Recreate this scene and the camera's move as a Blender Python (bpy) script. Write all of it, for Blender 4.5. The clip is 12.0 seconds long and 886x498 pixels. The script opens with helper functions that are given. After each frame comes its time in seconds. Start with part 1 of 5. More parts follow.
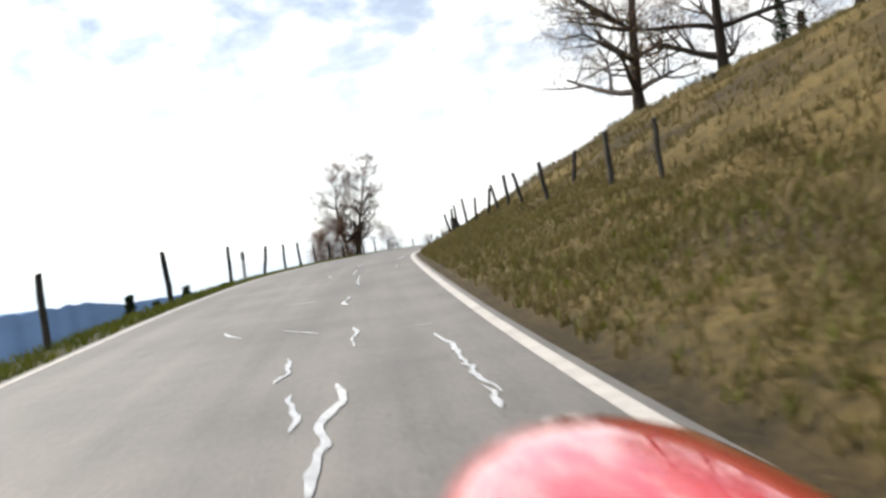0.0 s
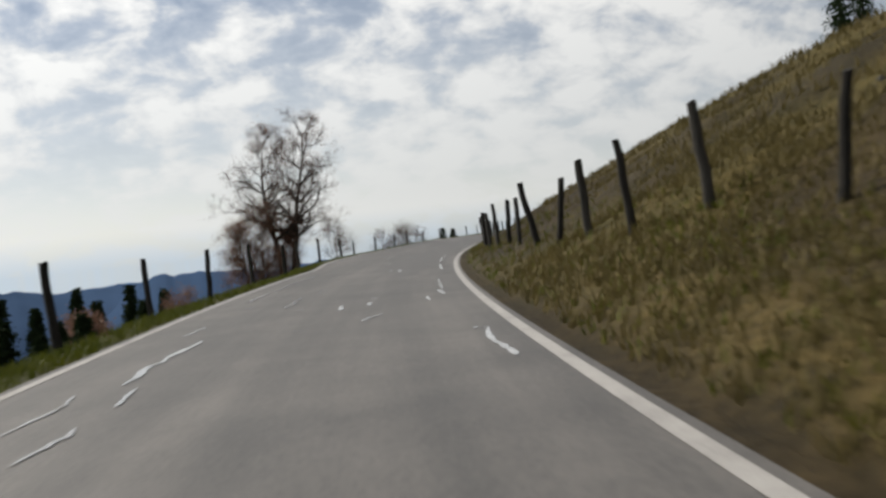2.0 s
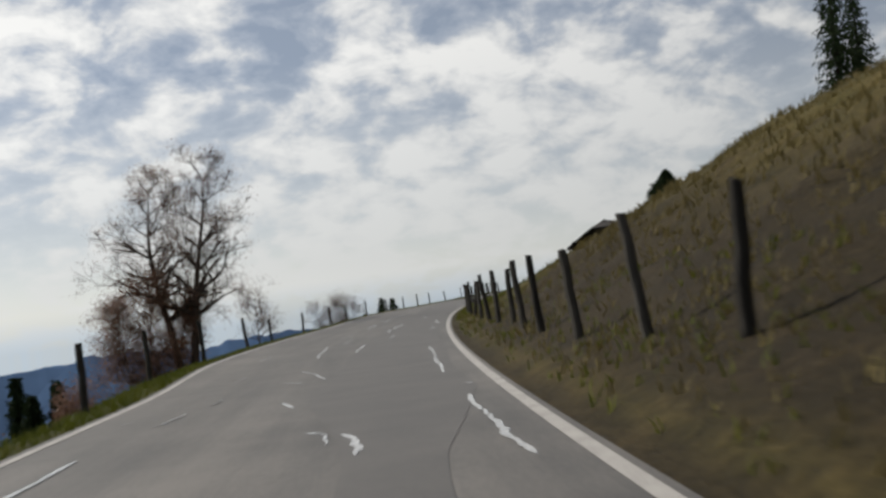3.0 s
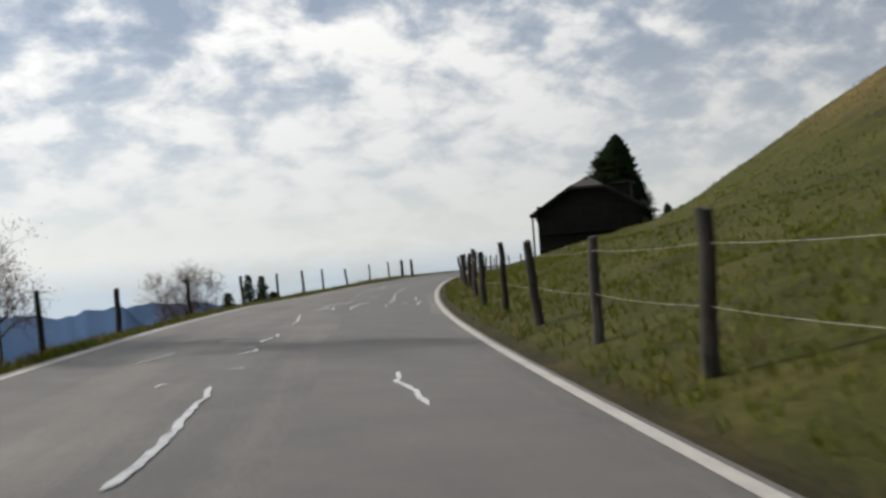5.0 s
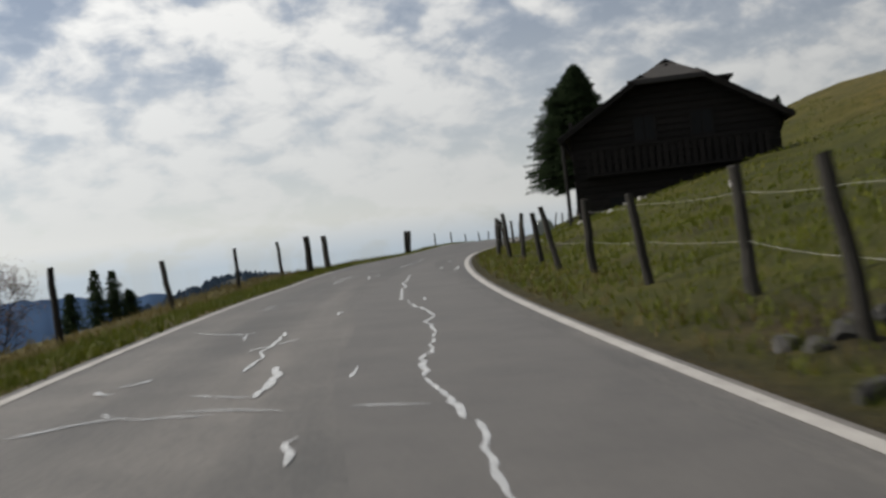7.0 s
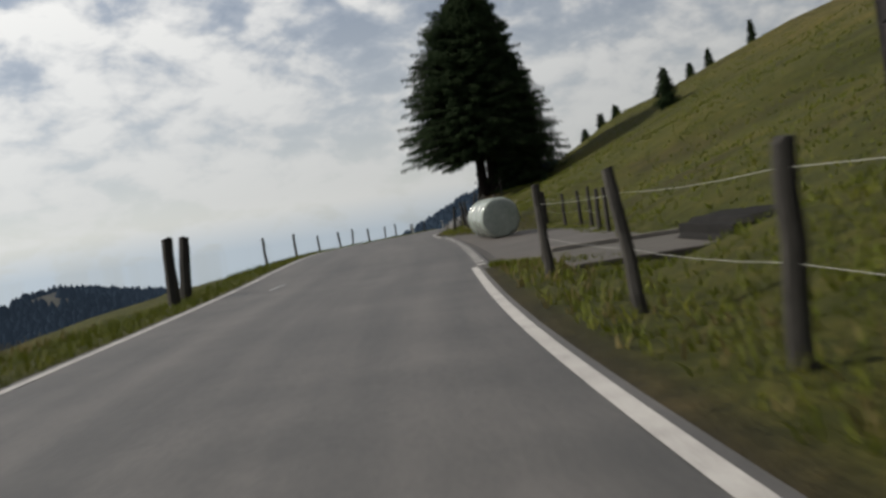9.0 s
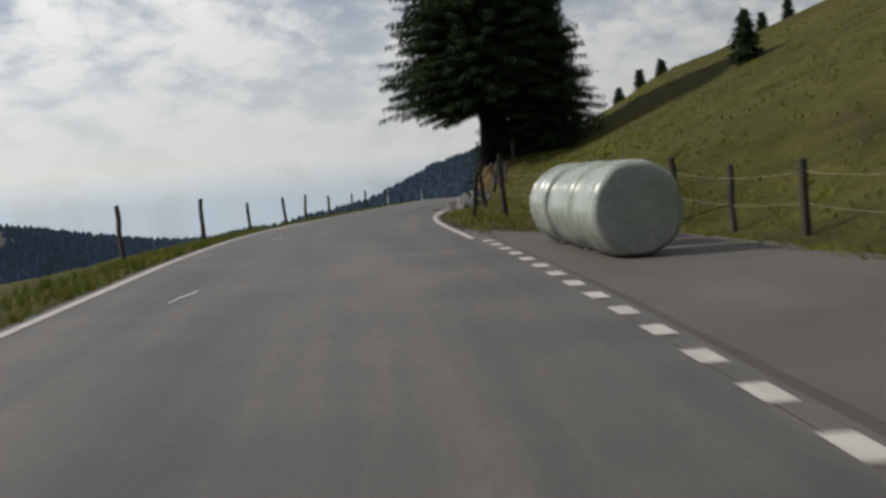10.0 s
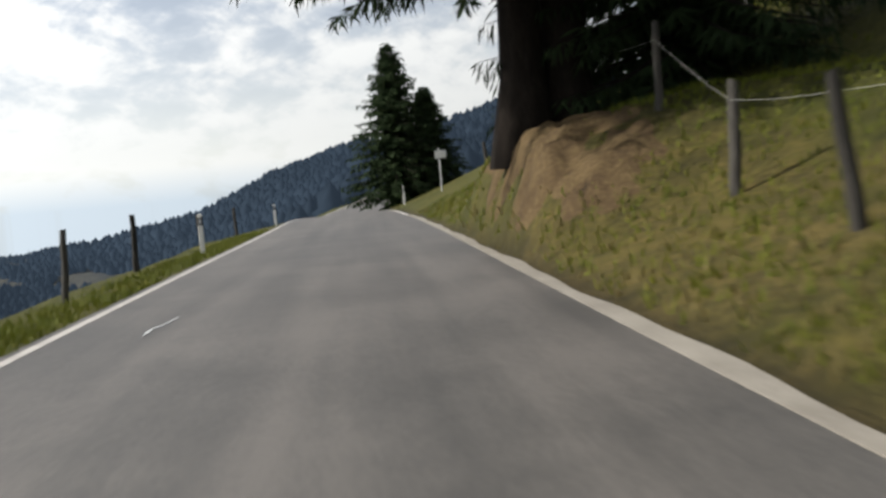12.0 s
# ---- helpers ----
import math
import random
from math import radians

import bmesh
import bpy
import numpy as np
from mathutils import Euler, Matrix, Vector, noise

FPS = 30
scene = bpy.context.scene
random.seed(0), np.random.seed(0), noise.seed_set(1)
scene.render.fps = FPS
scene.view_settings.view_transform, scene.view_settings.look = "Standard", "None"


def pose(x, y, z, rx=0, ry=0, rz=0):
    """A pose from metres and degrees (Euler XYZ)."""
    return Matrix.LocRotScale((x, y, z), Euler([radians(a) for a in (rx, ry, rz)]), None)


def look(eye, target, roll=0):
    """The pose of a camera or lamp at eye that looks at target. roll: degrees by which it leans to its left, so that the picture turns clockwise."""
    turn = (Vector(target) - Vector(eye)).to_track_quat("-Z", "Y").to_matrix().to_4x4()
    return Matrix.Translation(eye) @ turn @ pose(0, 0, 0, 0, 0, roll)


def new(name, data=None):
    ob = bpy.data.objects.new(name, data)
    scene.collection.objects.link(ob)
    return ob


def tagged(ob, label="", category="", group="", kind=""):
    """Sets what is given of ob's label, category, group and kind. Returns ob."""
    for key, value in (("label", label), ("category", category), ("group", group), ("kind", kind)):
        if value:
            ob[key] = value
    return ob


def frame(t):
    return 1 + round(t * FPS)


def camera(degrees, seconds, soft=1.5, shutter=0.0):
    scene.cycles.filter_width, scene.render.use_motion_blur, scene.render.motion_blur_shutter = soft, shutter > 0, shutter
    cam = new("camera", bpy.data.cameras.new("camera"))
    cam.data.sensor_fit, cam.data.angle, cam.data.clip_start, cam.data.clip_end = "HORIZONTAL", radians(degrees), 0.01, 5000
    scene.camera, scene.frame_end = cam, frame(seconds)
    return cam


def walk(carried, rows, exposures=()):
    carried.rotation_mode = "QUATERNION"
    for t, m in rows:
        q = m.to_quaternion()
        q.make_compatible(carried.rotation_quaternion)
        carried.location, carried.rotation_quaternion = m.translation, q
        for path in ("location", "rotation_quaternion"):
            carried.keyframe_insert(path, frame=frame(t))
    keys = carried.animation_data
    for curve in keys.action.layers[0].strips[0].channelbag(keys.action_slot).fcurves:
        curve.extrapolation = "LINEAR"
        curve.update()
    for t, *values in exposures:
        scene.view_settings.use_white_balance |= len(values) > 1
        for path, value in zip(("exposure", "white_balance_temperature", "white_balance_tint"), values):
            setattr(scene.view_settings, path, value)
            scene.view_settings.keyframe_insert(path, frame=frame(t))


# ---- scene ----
from mathutils.bvhtree import BVHTree

# ---- camera and walk ----
cam = camera(43.85, 12.0, soft=2.9, shutter=0.18)
WALK = [
    (0.0, pose(-1.32, -4.19, 0.91, 89.96, 0, -5.39) @ pose(0, 0, 0, 0, 0, -6.72)),
    (0.3, pose(-1.45, 1.43, 1.05, 89.50, 0, -5.63) @ pose(0, 0, 0, 0, 0, -6.34)),
    (0.5, pose(-1.32, 5.15, 1.16, 89.30, 0, -6.15) @ pose(0, 0, 0, 0, 0, -7.84)),
    (0.7, pose(-1.22, 8.80, 1.29, 94.39, 0, -6.85) @ pose(0, 0, 0, 0, 0, -5.70)),
    (1.0, pose(-1.21, 14.30, 1.44, 92.65, 0, -7.26) @ pose(0, 0, 0, 0, 0, -5.53)),
    (1.2, pose(-1.08, 18.16, 1.54, 91.09, 0, -6.86) @ pose(0, 0, 0, 0, 0, -5.23)),
    (1.5, pose(-0.77, 23.93, 1.69, 90.92, 0, -7.84) @ pose(0, 0, 0, 0, 0, -6.38)),
    (1.6, pose(-0.70, 25.98, 1.71, 91.28, 0, -7.70) @ pose(0, 0, 0, 0, 0, -6.17)),
    (2.0, pose(-0.15, 34.14, 1.83, 89.40, 0, -8.41) @ pose(0, 0, 0, 0, 0, -5.50)),
    (2.5, pose(0.76, 44.75, 1.96, 90.24, 0, -10.10) @ pose(0, 0, 0, 0, 0, -6.50)),
    (3.0, pose(2.06, 55.52, 2.05, 92.61, 0, -12.22) @ pose(0, 0, 0, 0, 0, -7.42)),
    (4.9, pose(9.07, 97.01, 2.30, 90.63, 0, -18.37) @ pose(0, 0, 0, 0, 0, -4.77)),
    (5.0, pose(9.46, 99.12, 2.31, 91.15, 0, -18.64) @ pose(0, 0, 0, 0, 0, -4.17)),
    (5.4, pose(11.28, 107.48, 2.38, 91.55, 0, -19.62) @ pose(0, 0, 0, 0, 0, -3.32)),
    (5.5, pose(11.83, 109.54, 2.38, 90.79, 0, -21.39) @ pose(0, 0, 0, 0, 0, -4.25)),
    (6.0, pose(14.71, 120.26, 2.51, 91.35, 0, -22.00) @ pose(0, 0, 0, 0, 0, -4.43)),
    (6.5, pose(17.55, 130.29, 2.67, 89.64, 0, -24.54) @ pose(0, 0, 0, 0, 0, -5.67)),
    (7.0, pose(20.79, 140.37, 2.62, 89.67, 0, -24.59) @ pose(0, 0, 0, 0, 0, -6.31)),
    (7.5, pose(24.52, 150.19, 2.75, 88.47, 0, -28.55) @ pose(0, 0, 0, 0, 0, -9.49)),
    (7.7, pose(26.10, 154.09, 2.81, 89.43, 0, -30.29) @ pose(0, 0, 0, 0, 0, -9.94)),
    (9.3, pose(40.92, 182.76, 3.15, 88.03, 0, -33.49) @ pose(0, 0, 0, 0, 0, -9.14)),
    (9.5, pose(43.03, 186.31, 3.22, 87.65, 0, -34.55) @ pose(0, 0, 0, 0, 0, -10.25)),
    (10.0, pose(48.10, 195.28, 3.35, 86.59, 0, -34.68) @ pose(0, 0, 0, 0, 0, -4.31)),
    (10.5, pose(53.67, 204.27, 3.39, 86.21, 0, -37.50) @ pose(0, 0, 0, 0, 0, -7.29)),
    (11.0, pose(59.39, 213.76, 3.52, 85.94, 0, -39.23) @ pose(0, 0, 0, 0, 0, -7.49)),
    (11.5, pose(65.35, 222.81, 3.49, 86.07, 0, -42.06) @ pose(0, 0, 0, 0, 0, -5.89)),
    (12.0, pose(71.50, 231.61, 3.46, 86.30, 0, -43.08) @ pose(0, 0, 0, 0, 0, -5.06)),
]
walk(cam, WALK, exposures=((0.0, 0.95), (0.6, 0.80), (1.0, 0.58), (1.3, 0.28), (1.6, 0.14), (2.2, 0.04), (3.2, -0.06), (4.8, 0.20), (6.2, 0.20), (6.8, 0.06), (7.7, 0.06), (9.3, 0.08), (10.5, 0.20), (11.0, 0.34), (11.5, 0.50), (12.0, 0.74)))

# ---- world, sun ----
SUN_BEARING, SUN_HEIGHT = -51.0, 38.0          # degrees clockwise from +y, and above the horizon
world = bpy.data.worlds.new("sky")
scene.world = world
world.use_nodes = True
wn, wl = world.node_tree.nodes, world.node_tree.links
wn.clear()
w_out, w_bg = wn.new("ShaderNodeOutputWorld"), wn.new("ShaderNodeBackground")
w_sky = wn.new("ShaderNodeTexSky")
w_sky.sky_type, w_sky.sun_disc = "NISHITA", False
w_sky.sun_elevation, w_sky.sun_rotation = radians(SUN_HEIGHT), radians(SUN_BEARING)
w_sky.altitude, w_sky.dust_density = 1000, 1.5
w_gen, w_sep = wn.new("ShaderNodeTexCoord"), wn.new("ShaderNodeSeparateXYZ")
wl.new(w_gen.outputs["Generated"], w_sep.inputs[0])


def w_math(op, a, b=None, c=None, clamp=False):
    n = wn.new("ShaderNodeMath")
    n.operation, n.use_clamp = op, clamp
    for i, v in enumerate((a, b, c)):
        if v is None:
            continue
        if isinstance(v, (int, float)):
            n.inputs[i].default_value = v
        else:
            wl.new(v, n.inputs[i])
    return n.outputs[0]


def w_ramp(fac, stops):
    n = wn.new("ShaderNodeValToRGB")
    el = n.color_ramp.elements
    while len(el) < len(stops):
        el.new(0.5)
    for e, (p, c) in zip(el, stops):
        e.position, e.color = p, (*c, 1) if len(c) == 3 else c
    wl.new(fac, n.inputs[0])
    return n.outputs[0]


def w_mix(fac, a, b):
    n = wn.new("ShaderNodeMix")
    n.data_type = "RGBA"
    for sock, v in ((n.inputs[0], fac), (n.inputs[6], a), (n.inputs[7], b)):
        if isinstance(v, (int, float)):
            sock.default_value = v
        elif isinstance(v, tuple):
            sock.default_value = (*v, 1)
        else:
            wl.new(v, sock)
    return n.outputs[2]


up = w_math("MAXIMUM", w_sep.outputs[2], 0.0)
lift = w_math("ADD", up, 0.46)
cx, cy = w_math("DIVIDE", w_sep.outputs[0], lift), w_math("DIVIDE", w_sep.outputs[1], lift)
w_vec = wn.new("ShaderNodeCombineXYZ")
wl.new(cx, w_vec.inputs[0]), wl.new(cy, w_vec.inputs[1])


def w_noise(scale, detail, rough, distort, offset=0.0):
    n = wn.new("ShaderNodeTexNoise")
    n.inputs["Scale"].default_value, n.inputs["Detail"].default_value = scale, detail
    n.inputs["Roughness"].default_value, n.inputs["Distortion"].default_value = rough, distort
    m = wn.new("ShaderNodeMapping")
    m.inputs["Location"].default_value = (offset, offset * 0.7, offset * 1.3)
    wl.new(w_vec.outputs[0], m.inputs[0]), wl.new(m.outputs[0], n.inputs["Vector"])
    return n.outputs["Fac"]


big, small = w_noise(1.7, 4, 0.55, 0.25, 3.1), w_noise(10.5, 6, 0.56, 0.2, 8.4)
mixed = w_math("ADD", w_math("MULTIPLY", big, 0.40), w_math("MULTIPLY", small, 0.68))
cloud = w_ramp(mixed, [(0.43, (0.38, 0.44, 0.54)), (0.495, (0.55, 0.60, 0.68)), (0.55, (0.82, 0.84, 0.86)), (0.62, (1.08, 1.08, 1.06))])
low = w_ramp(up, [(0.0, (0.55, 0.63, 0.70)), (0.03, (0.80, 0.81, 0.79)), (0.10, (0.74, 0.76, 0.76)), (0.3, (0.66, 0.69, 0.72))])
veil = w_math("MULTIPLY", w_math("SUBTRACT", up, 0.045), 5.5, clamp=True)
cloudy = w_mix(veil, low, cloud)
w_blue = wn.new("ShaderNodeMix")
w_blue.data_type, w_blue.blend_type = "RGBA", "MULTIPLY"
w_blue.inputs[0].default_value = 1.0
w_blue.inputs[7].default_value = (0.1, 0.1, 0.1, 1)
wl.new(w_sky.outputs[0], w_blue.inputs[6])
cover = w_math("MULTIPLY_ADD", mixed, 2.2, -0.25, clamp=True)
sky_colour = w_mix(w_math("MAXIMUM", cover, 0.80), w_blue.outputs[2], cloudy)
wl.new(sky_colour, w_bg.inputs[0]), wl.new(w_bg.outputs[0], w_out.inputs[0])
# the clouded sky is brightest round the sun and duller opposite it
w_dot = wn.new("ShaderNodeVectorMath")
w_dot.operation = "DOT_PRODUCT"
wl.new(w_gen.outputs["Generated"], w_dot.inputs[0])
w_dot.inputs[1].default_value = (math.sin(radians(SUN_BEARING)) * math.cos(radians(SUN_HEIGHT)), math.cos(radians(SUN_BEARING)) * math.cos(radians(SUN_HEIGHT)), math.sin(radians(SUN_HEIGHT)))
w_side = w_math("MULTIPLY_ADD", w_math("MULTIPLY_ADD", w_dot.outputs["Value"], 0.58, 0.55, clamp=True), 0.86, 0.14)
# and it thins out towards the zenith
w_thin = w_math("MULTIPLY_ADD", up, -0.5, 1.06)
wl.new(w_math("MULTIPLY", w_side, w_thin), w_bg.inputs[1])

sun = new("sun", bpy.data.lights.new("sun", "SUN"))
sun.data.energy, sun.data.angle, sun.data.color = 5.0, radians(0.9), (1.0, 0.94, 0.84)
sb, sh = radians(SUN_BEARING), radians(SUN_HEIGHT)
sun.matrix_world = look((0, 0, 60), (-math.sin(sb) * math.cos(sh), -math.cos(sb) * math.cos(sh), 60 - math.sin(sh)))

# ---- the road's line ----
CURVE = [0.1713, 0.1713, 0.1717, 0.2049, 0.1944, 0.2612, 0.2977, 0.2445, 0.1852, 0.1539, 0.2089, 0.3599, 0.1869, 0.3033, 0.4993, 0.5234, 0.4997, -0.2866, -0.1504, 1.0452, 0.0890, 0.0163, -0.0896, -0.0117, 0.0609, 0.1878, 0.2635]
GRADE = [-0.114, 1.700, 3.544, 1.051, 0.758, 0.431, 0.376, 1.022, 0.688, 1.366, 1.489, 0.106, 1.700, -0.389, -0.170, -0.347, -0.530, -2.373, -3.013]
BANK = [-2.129, -3.321, -0.463, 2.892, 5.303, -0.224, 1.549, -0.106, -1.064, -1.234]
WIDTH = [4.714, 5.099, 4.559, 4.579, 4.876, 5.589, 5.428, 4.856, 4.540, 4.665, 4.787, 4.546, 4.675, 4.755, 4.826]
STEP = 2.0
S = np.arange(-400, 1400.1, STEP)


def knots(values, gap, flat=None):
    at = np.arange(len(values)) * gap - 30.0
    return np.interp(S, at, values, left=values[0] if flat is None else flat, right=values[-1] if flat is None else flat)


HEADING = np.cumsum(knots(CURVE, 14.0, 0.0)) * STEP * 0.01
HEADING -= np.interp(0, S, HEADING)
RX, RY = np.cumsum(np.sin(HEADING)) * STEP, np.cumsum(np.cos(HEADING)) * STEP
RZ = np.cumsum(knots(GRADE, 20.0, 0.0)) * STEP * 0.01
RX, RY, RZ = RX - np.interp(0, S, RX), RY - np.interp(0, S, RY), RZ - np.interp(0, S, RZ)
RB, RW = knots(BANK, 40.0) * 0.01, knots(WIDTH, 25.0)
# the passing bay below the twin tree
RW = RW + 0.55 * np.clip((S - 73) / 8, 0, 1) * np.clip((106 - S) / 20, 0, 1)
SMOOTH = np.convolve(np.pad(HEADING, 30, mode="edge"), np.ones(61) / 61, mode="valid")


def tab(values, s):
    return np.interp(s, S, values)


def width(s):
    return float(tab(RW, s))


def plan(s, lat):
    """World x, y of points lat metres right of the road's right line, s metres along it."""
    s, lat = np.asarray(s, float), np.asarray(lat, float)
    near, far = np.clip(lat, -9, 9), lat - np.clip(lat, -9, 9)
    a, b = tab(HEADING, s), tab(SMOOTH, s)
    return tab(RX, s) + near * np.cos(a) + far * np.cos(b), tab(RY, s) - near * np.sin(a) - far * np.sin(b)


def waves(x, y, size, seed=0):
    """Smooth value noise, -1 to 1."""
    x, y = np.asarray(x, float) / size + seed * 17.3, np.asarray(y, float) / size + seed * 9.1
    i, j = np.floor(x), np.floor(y)
    u, v = x - i, y - j
    u, v = u * u * (3 - 2 * u), v * v * (3 - 2 * v)
    r = lambda a, b: np.modf(np.abs(np.sin(a * 127.1 + b * 311.7 + seed * 3.7) * 43758.5453))[0] * 2 - 1
    return (r(i, j) * (1 - u) + r(i + 1, j) * u) * (1 - v) + (r(i, j + 1) * (1 - u) + r(i + 1, j + 1) * u) * v


# the hillside on the right: along s, the fence's distance and height, then heights 12, 28, 50 and 110 m out
HILL = np.array([
    (-40, 4.3, 1.3, 4.9, 10.6, 18, 34), (20, 4.3, 1.3, 4.9, 10.6, 18, 34), (36, 3.6, 1.15, 5.3, 10.6, 18, 34), (48, 2.2, 0.85, 5.6, 10.6, 17, 34), (66, 1.7, 0.5, 5.6, 10.2, 16.5, 33),
    (86, 1.2, 0.28, 5.8, 10.4, 16.5, 32), (98, 1.0, 0.2, 5.0, 10.6, 17.5, 30), (110, 1.0, 0.2, 2.8, 9.6, 17, 29), (135, 1.2, 0.2, 2.5, 9.2, 18, 30), (158, 1.9, 0.1, 1.85, 11.2, 20, 30), (170, 1.9, 0.05, 2.0, 11.4, 20.5, 27),
    (182, 1.6, 0.0, 2.35, 5.4, 9.5, 19), (195.4, 1.6, -0.05, 2.6, 5.9, 10, 20), (197.6, 4.4, -0.2, 2.5, 6.0, 10, 20), (202.5, 4.3, -0.25, 2.4, 6.3, 10.3, 20), (222, 4.3, -0.25, 2.8, 7.6, 12, 22), (227, 2.0, 0.1, 3.4, 8.6, 13.2, 22),
    (235.6, 1.4, 0.15, 3.6, 9.2, 14, 22), (239.4, 1.7, 0.6, 3.8, 9.5, 14.3, 22), (243, 1.8, 0.5, 3.9, 9.8, 14.5, 22), (256, 2.5, 0.75, 4.4, 10.8, 15.5, 22), (263, 2.5, 1.0, 5.4, 11.6, 16, 22), (272, 2.4, 1.2, 7.2, 12.6, 16.4, 22), (283, 2.4, 1.0, 6.4, 11.6, 15, 20), (300, 2.5, 0.7, 4.6, 8.2, 10.5, 15), (420, 2.5, 0.4, 2.0, 4.0, 6, 10)])
# the left side: along s, depths 1.2, 3, 8, 16, 40 and 120 m from the left line
DROP = np.array([
    (-40, -0.15, -0.8, -3.0, -7, -19, -52), (75, -0.15, -0.8, -3.0, -7, -19, -52), (95, -0.2, -0.75, -2.6, -6, -17, -50), (112, -0.18, -0.6, -2.2, -5, -15, -47),
    (140, -0.12, -0.4, -1.6, -4, -13, -44), (165, -0.05, -0.2, -1.2, -3.4, -12, -43), (190, 0.0, -0.1, -1.0, -3.2, -12, -44), (225, -0.1, -0.3, -1.4, -4.5, -15, -46),
    (300, -0.2, -0.6, -2.2, -6.0, -17, -48), (420, -0.3, -0.8, -2.6, -7, -19, -50)])


def ground_z(s, lat):
    """Height of the ground at s, lat (arrays), without the road's own surface."""
    s, lat = np.broadcast_arrays(np.asarray(s, float), np.asarray(lat, float))
    base, w, bank = tab(RZ, s), tab(RW, s), tab(RB, s)
    k = [np.interp(s, HILL[:, 0], HILL[:, i]) for i in range(1, 7)]
    d = [np.interp(s, DROP[:, 0], DROP[:, i]) for i in range(1, 7)]
    z = np.zeros(s.shape)
    # right
    lf, hf = k[0], k[1]
    u = np.clip((lat - 0.3) / np.maximum(lf - 0.3, 0.1), 0, 1)
    zr = hf * np.where(hf > 0.15, u ** 0.85, u)
    for (la, ha), (lb, hb) in zip(((lf, hf), (12.0, k[2]), (28.0, k[3]), (50.0, k[4])), ((12.0, k[2]), (28.0, k[3]), (50.0, k[4]), (110.0, k[5]))):
        zr = np.where(lat > la, ha + (hb - ha) * np.clip((lat - la) / np.maximum(lb - la, 0.1), 0, 1), zr)
    zr = np.where(lat > 110, k[5] - 0.06 * (lat - 110), zr)
    # the bank that the great spruce stands on
    rise = np.clip((s - 257.5) / 5.5, 0, 1) * np.clip((274 - s) / 6, 0, 1)
    rise = rise * rise * (3 - 2 * rise)
    zr = zr + 1.05 * rise * np.clip((lat - 0.30) / 0.6, 0, 1) ** 0.8 * np.clip((6.0 - lat) / 3.6, 0, 1)
    # left
    v = -lat - w
    zl = np.zeros(s.shape)
    for (va, ha), (vb, hb) in zip(((0.0, d[0] * 0), (1.2, d[0]), (3.0, d[1]), (8.0, d[2]), (16.0, d[3]), (40.0, d[4])), ((1.2, d[0]), (3.0, d[1]), (8.0, d[2]), (16.0, d[3]), (40.0, d[4]), (120.0, d[5]))):
        zl = np.where(v > va, ha + (hb - ha) * np.clip((v - va) / (vb - va), 0, 1), zl)
    zl = np.where(v > 120, np.maximum(d[5] - 0.28 * (v - 120), -190), zl) + bank * w
    z = base + np.where(lat > 0, zr, np.where(v > 0, zl, -lat * bank))
    x, y = plan(s, lat)
    out = np.clip(np.maximum(lat - 0.6, v - 0.5), 0, None)
    yard = np.clip(1 - np.maximum(np.abs(s - 213) - 9, 0) / 3, 0, 1) * np.clip((4.3 - lat) / 1.4, 0, 1) * np.clip((lat - 0.1) / 0.6, 0, 1)
    rough = np.clip(out / 3.0, 0, 1) * (1 - yard)
    z = z + yard * (base - 0.20 - z)
    lumpy = 1 + 0.9 * np.clip((96 - s) / 12, 0, 1) * (lat > 0)
    z = z + rough * lumpy * (0.13 * waves(x, y, 1.7, 1) + 0.05 * waves(x, y, 0.7, 2)) + np.clip(out / 12, 0, 1) * (1 - yard) * (0.28 * waves(x, y, 6.5, 3) + 0.35 * waves(x, y, 17, 4))
    z = z + np.clip((out - 60) / 100, 0, 1) * (5 * waves(x, y, 90, 5) + 2 * waves(x, y, 40, 6))
    return np.where((lat < 0.12) & (v < 0.12), z - 0.12, z)


def spot(s, lat, dz=0.0):
    """A place on the ground."""
    x, y = plan(s, lat)
    return Vector((float(x), float(y), float(ground_z(s, lat)) + dz))


def on_road(s, lat, dz=0.0):
    x, y = plan(s, lat)
    return Vector((float(x), float(y), float(tab(RZ, s) - lat * tab(RB, s)) + dz))

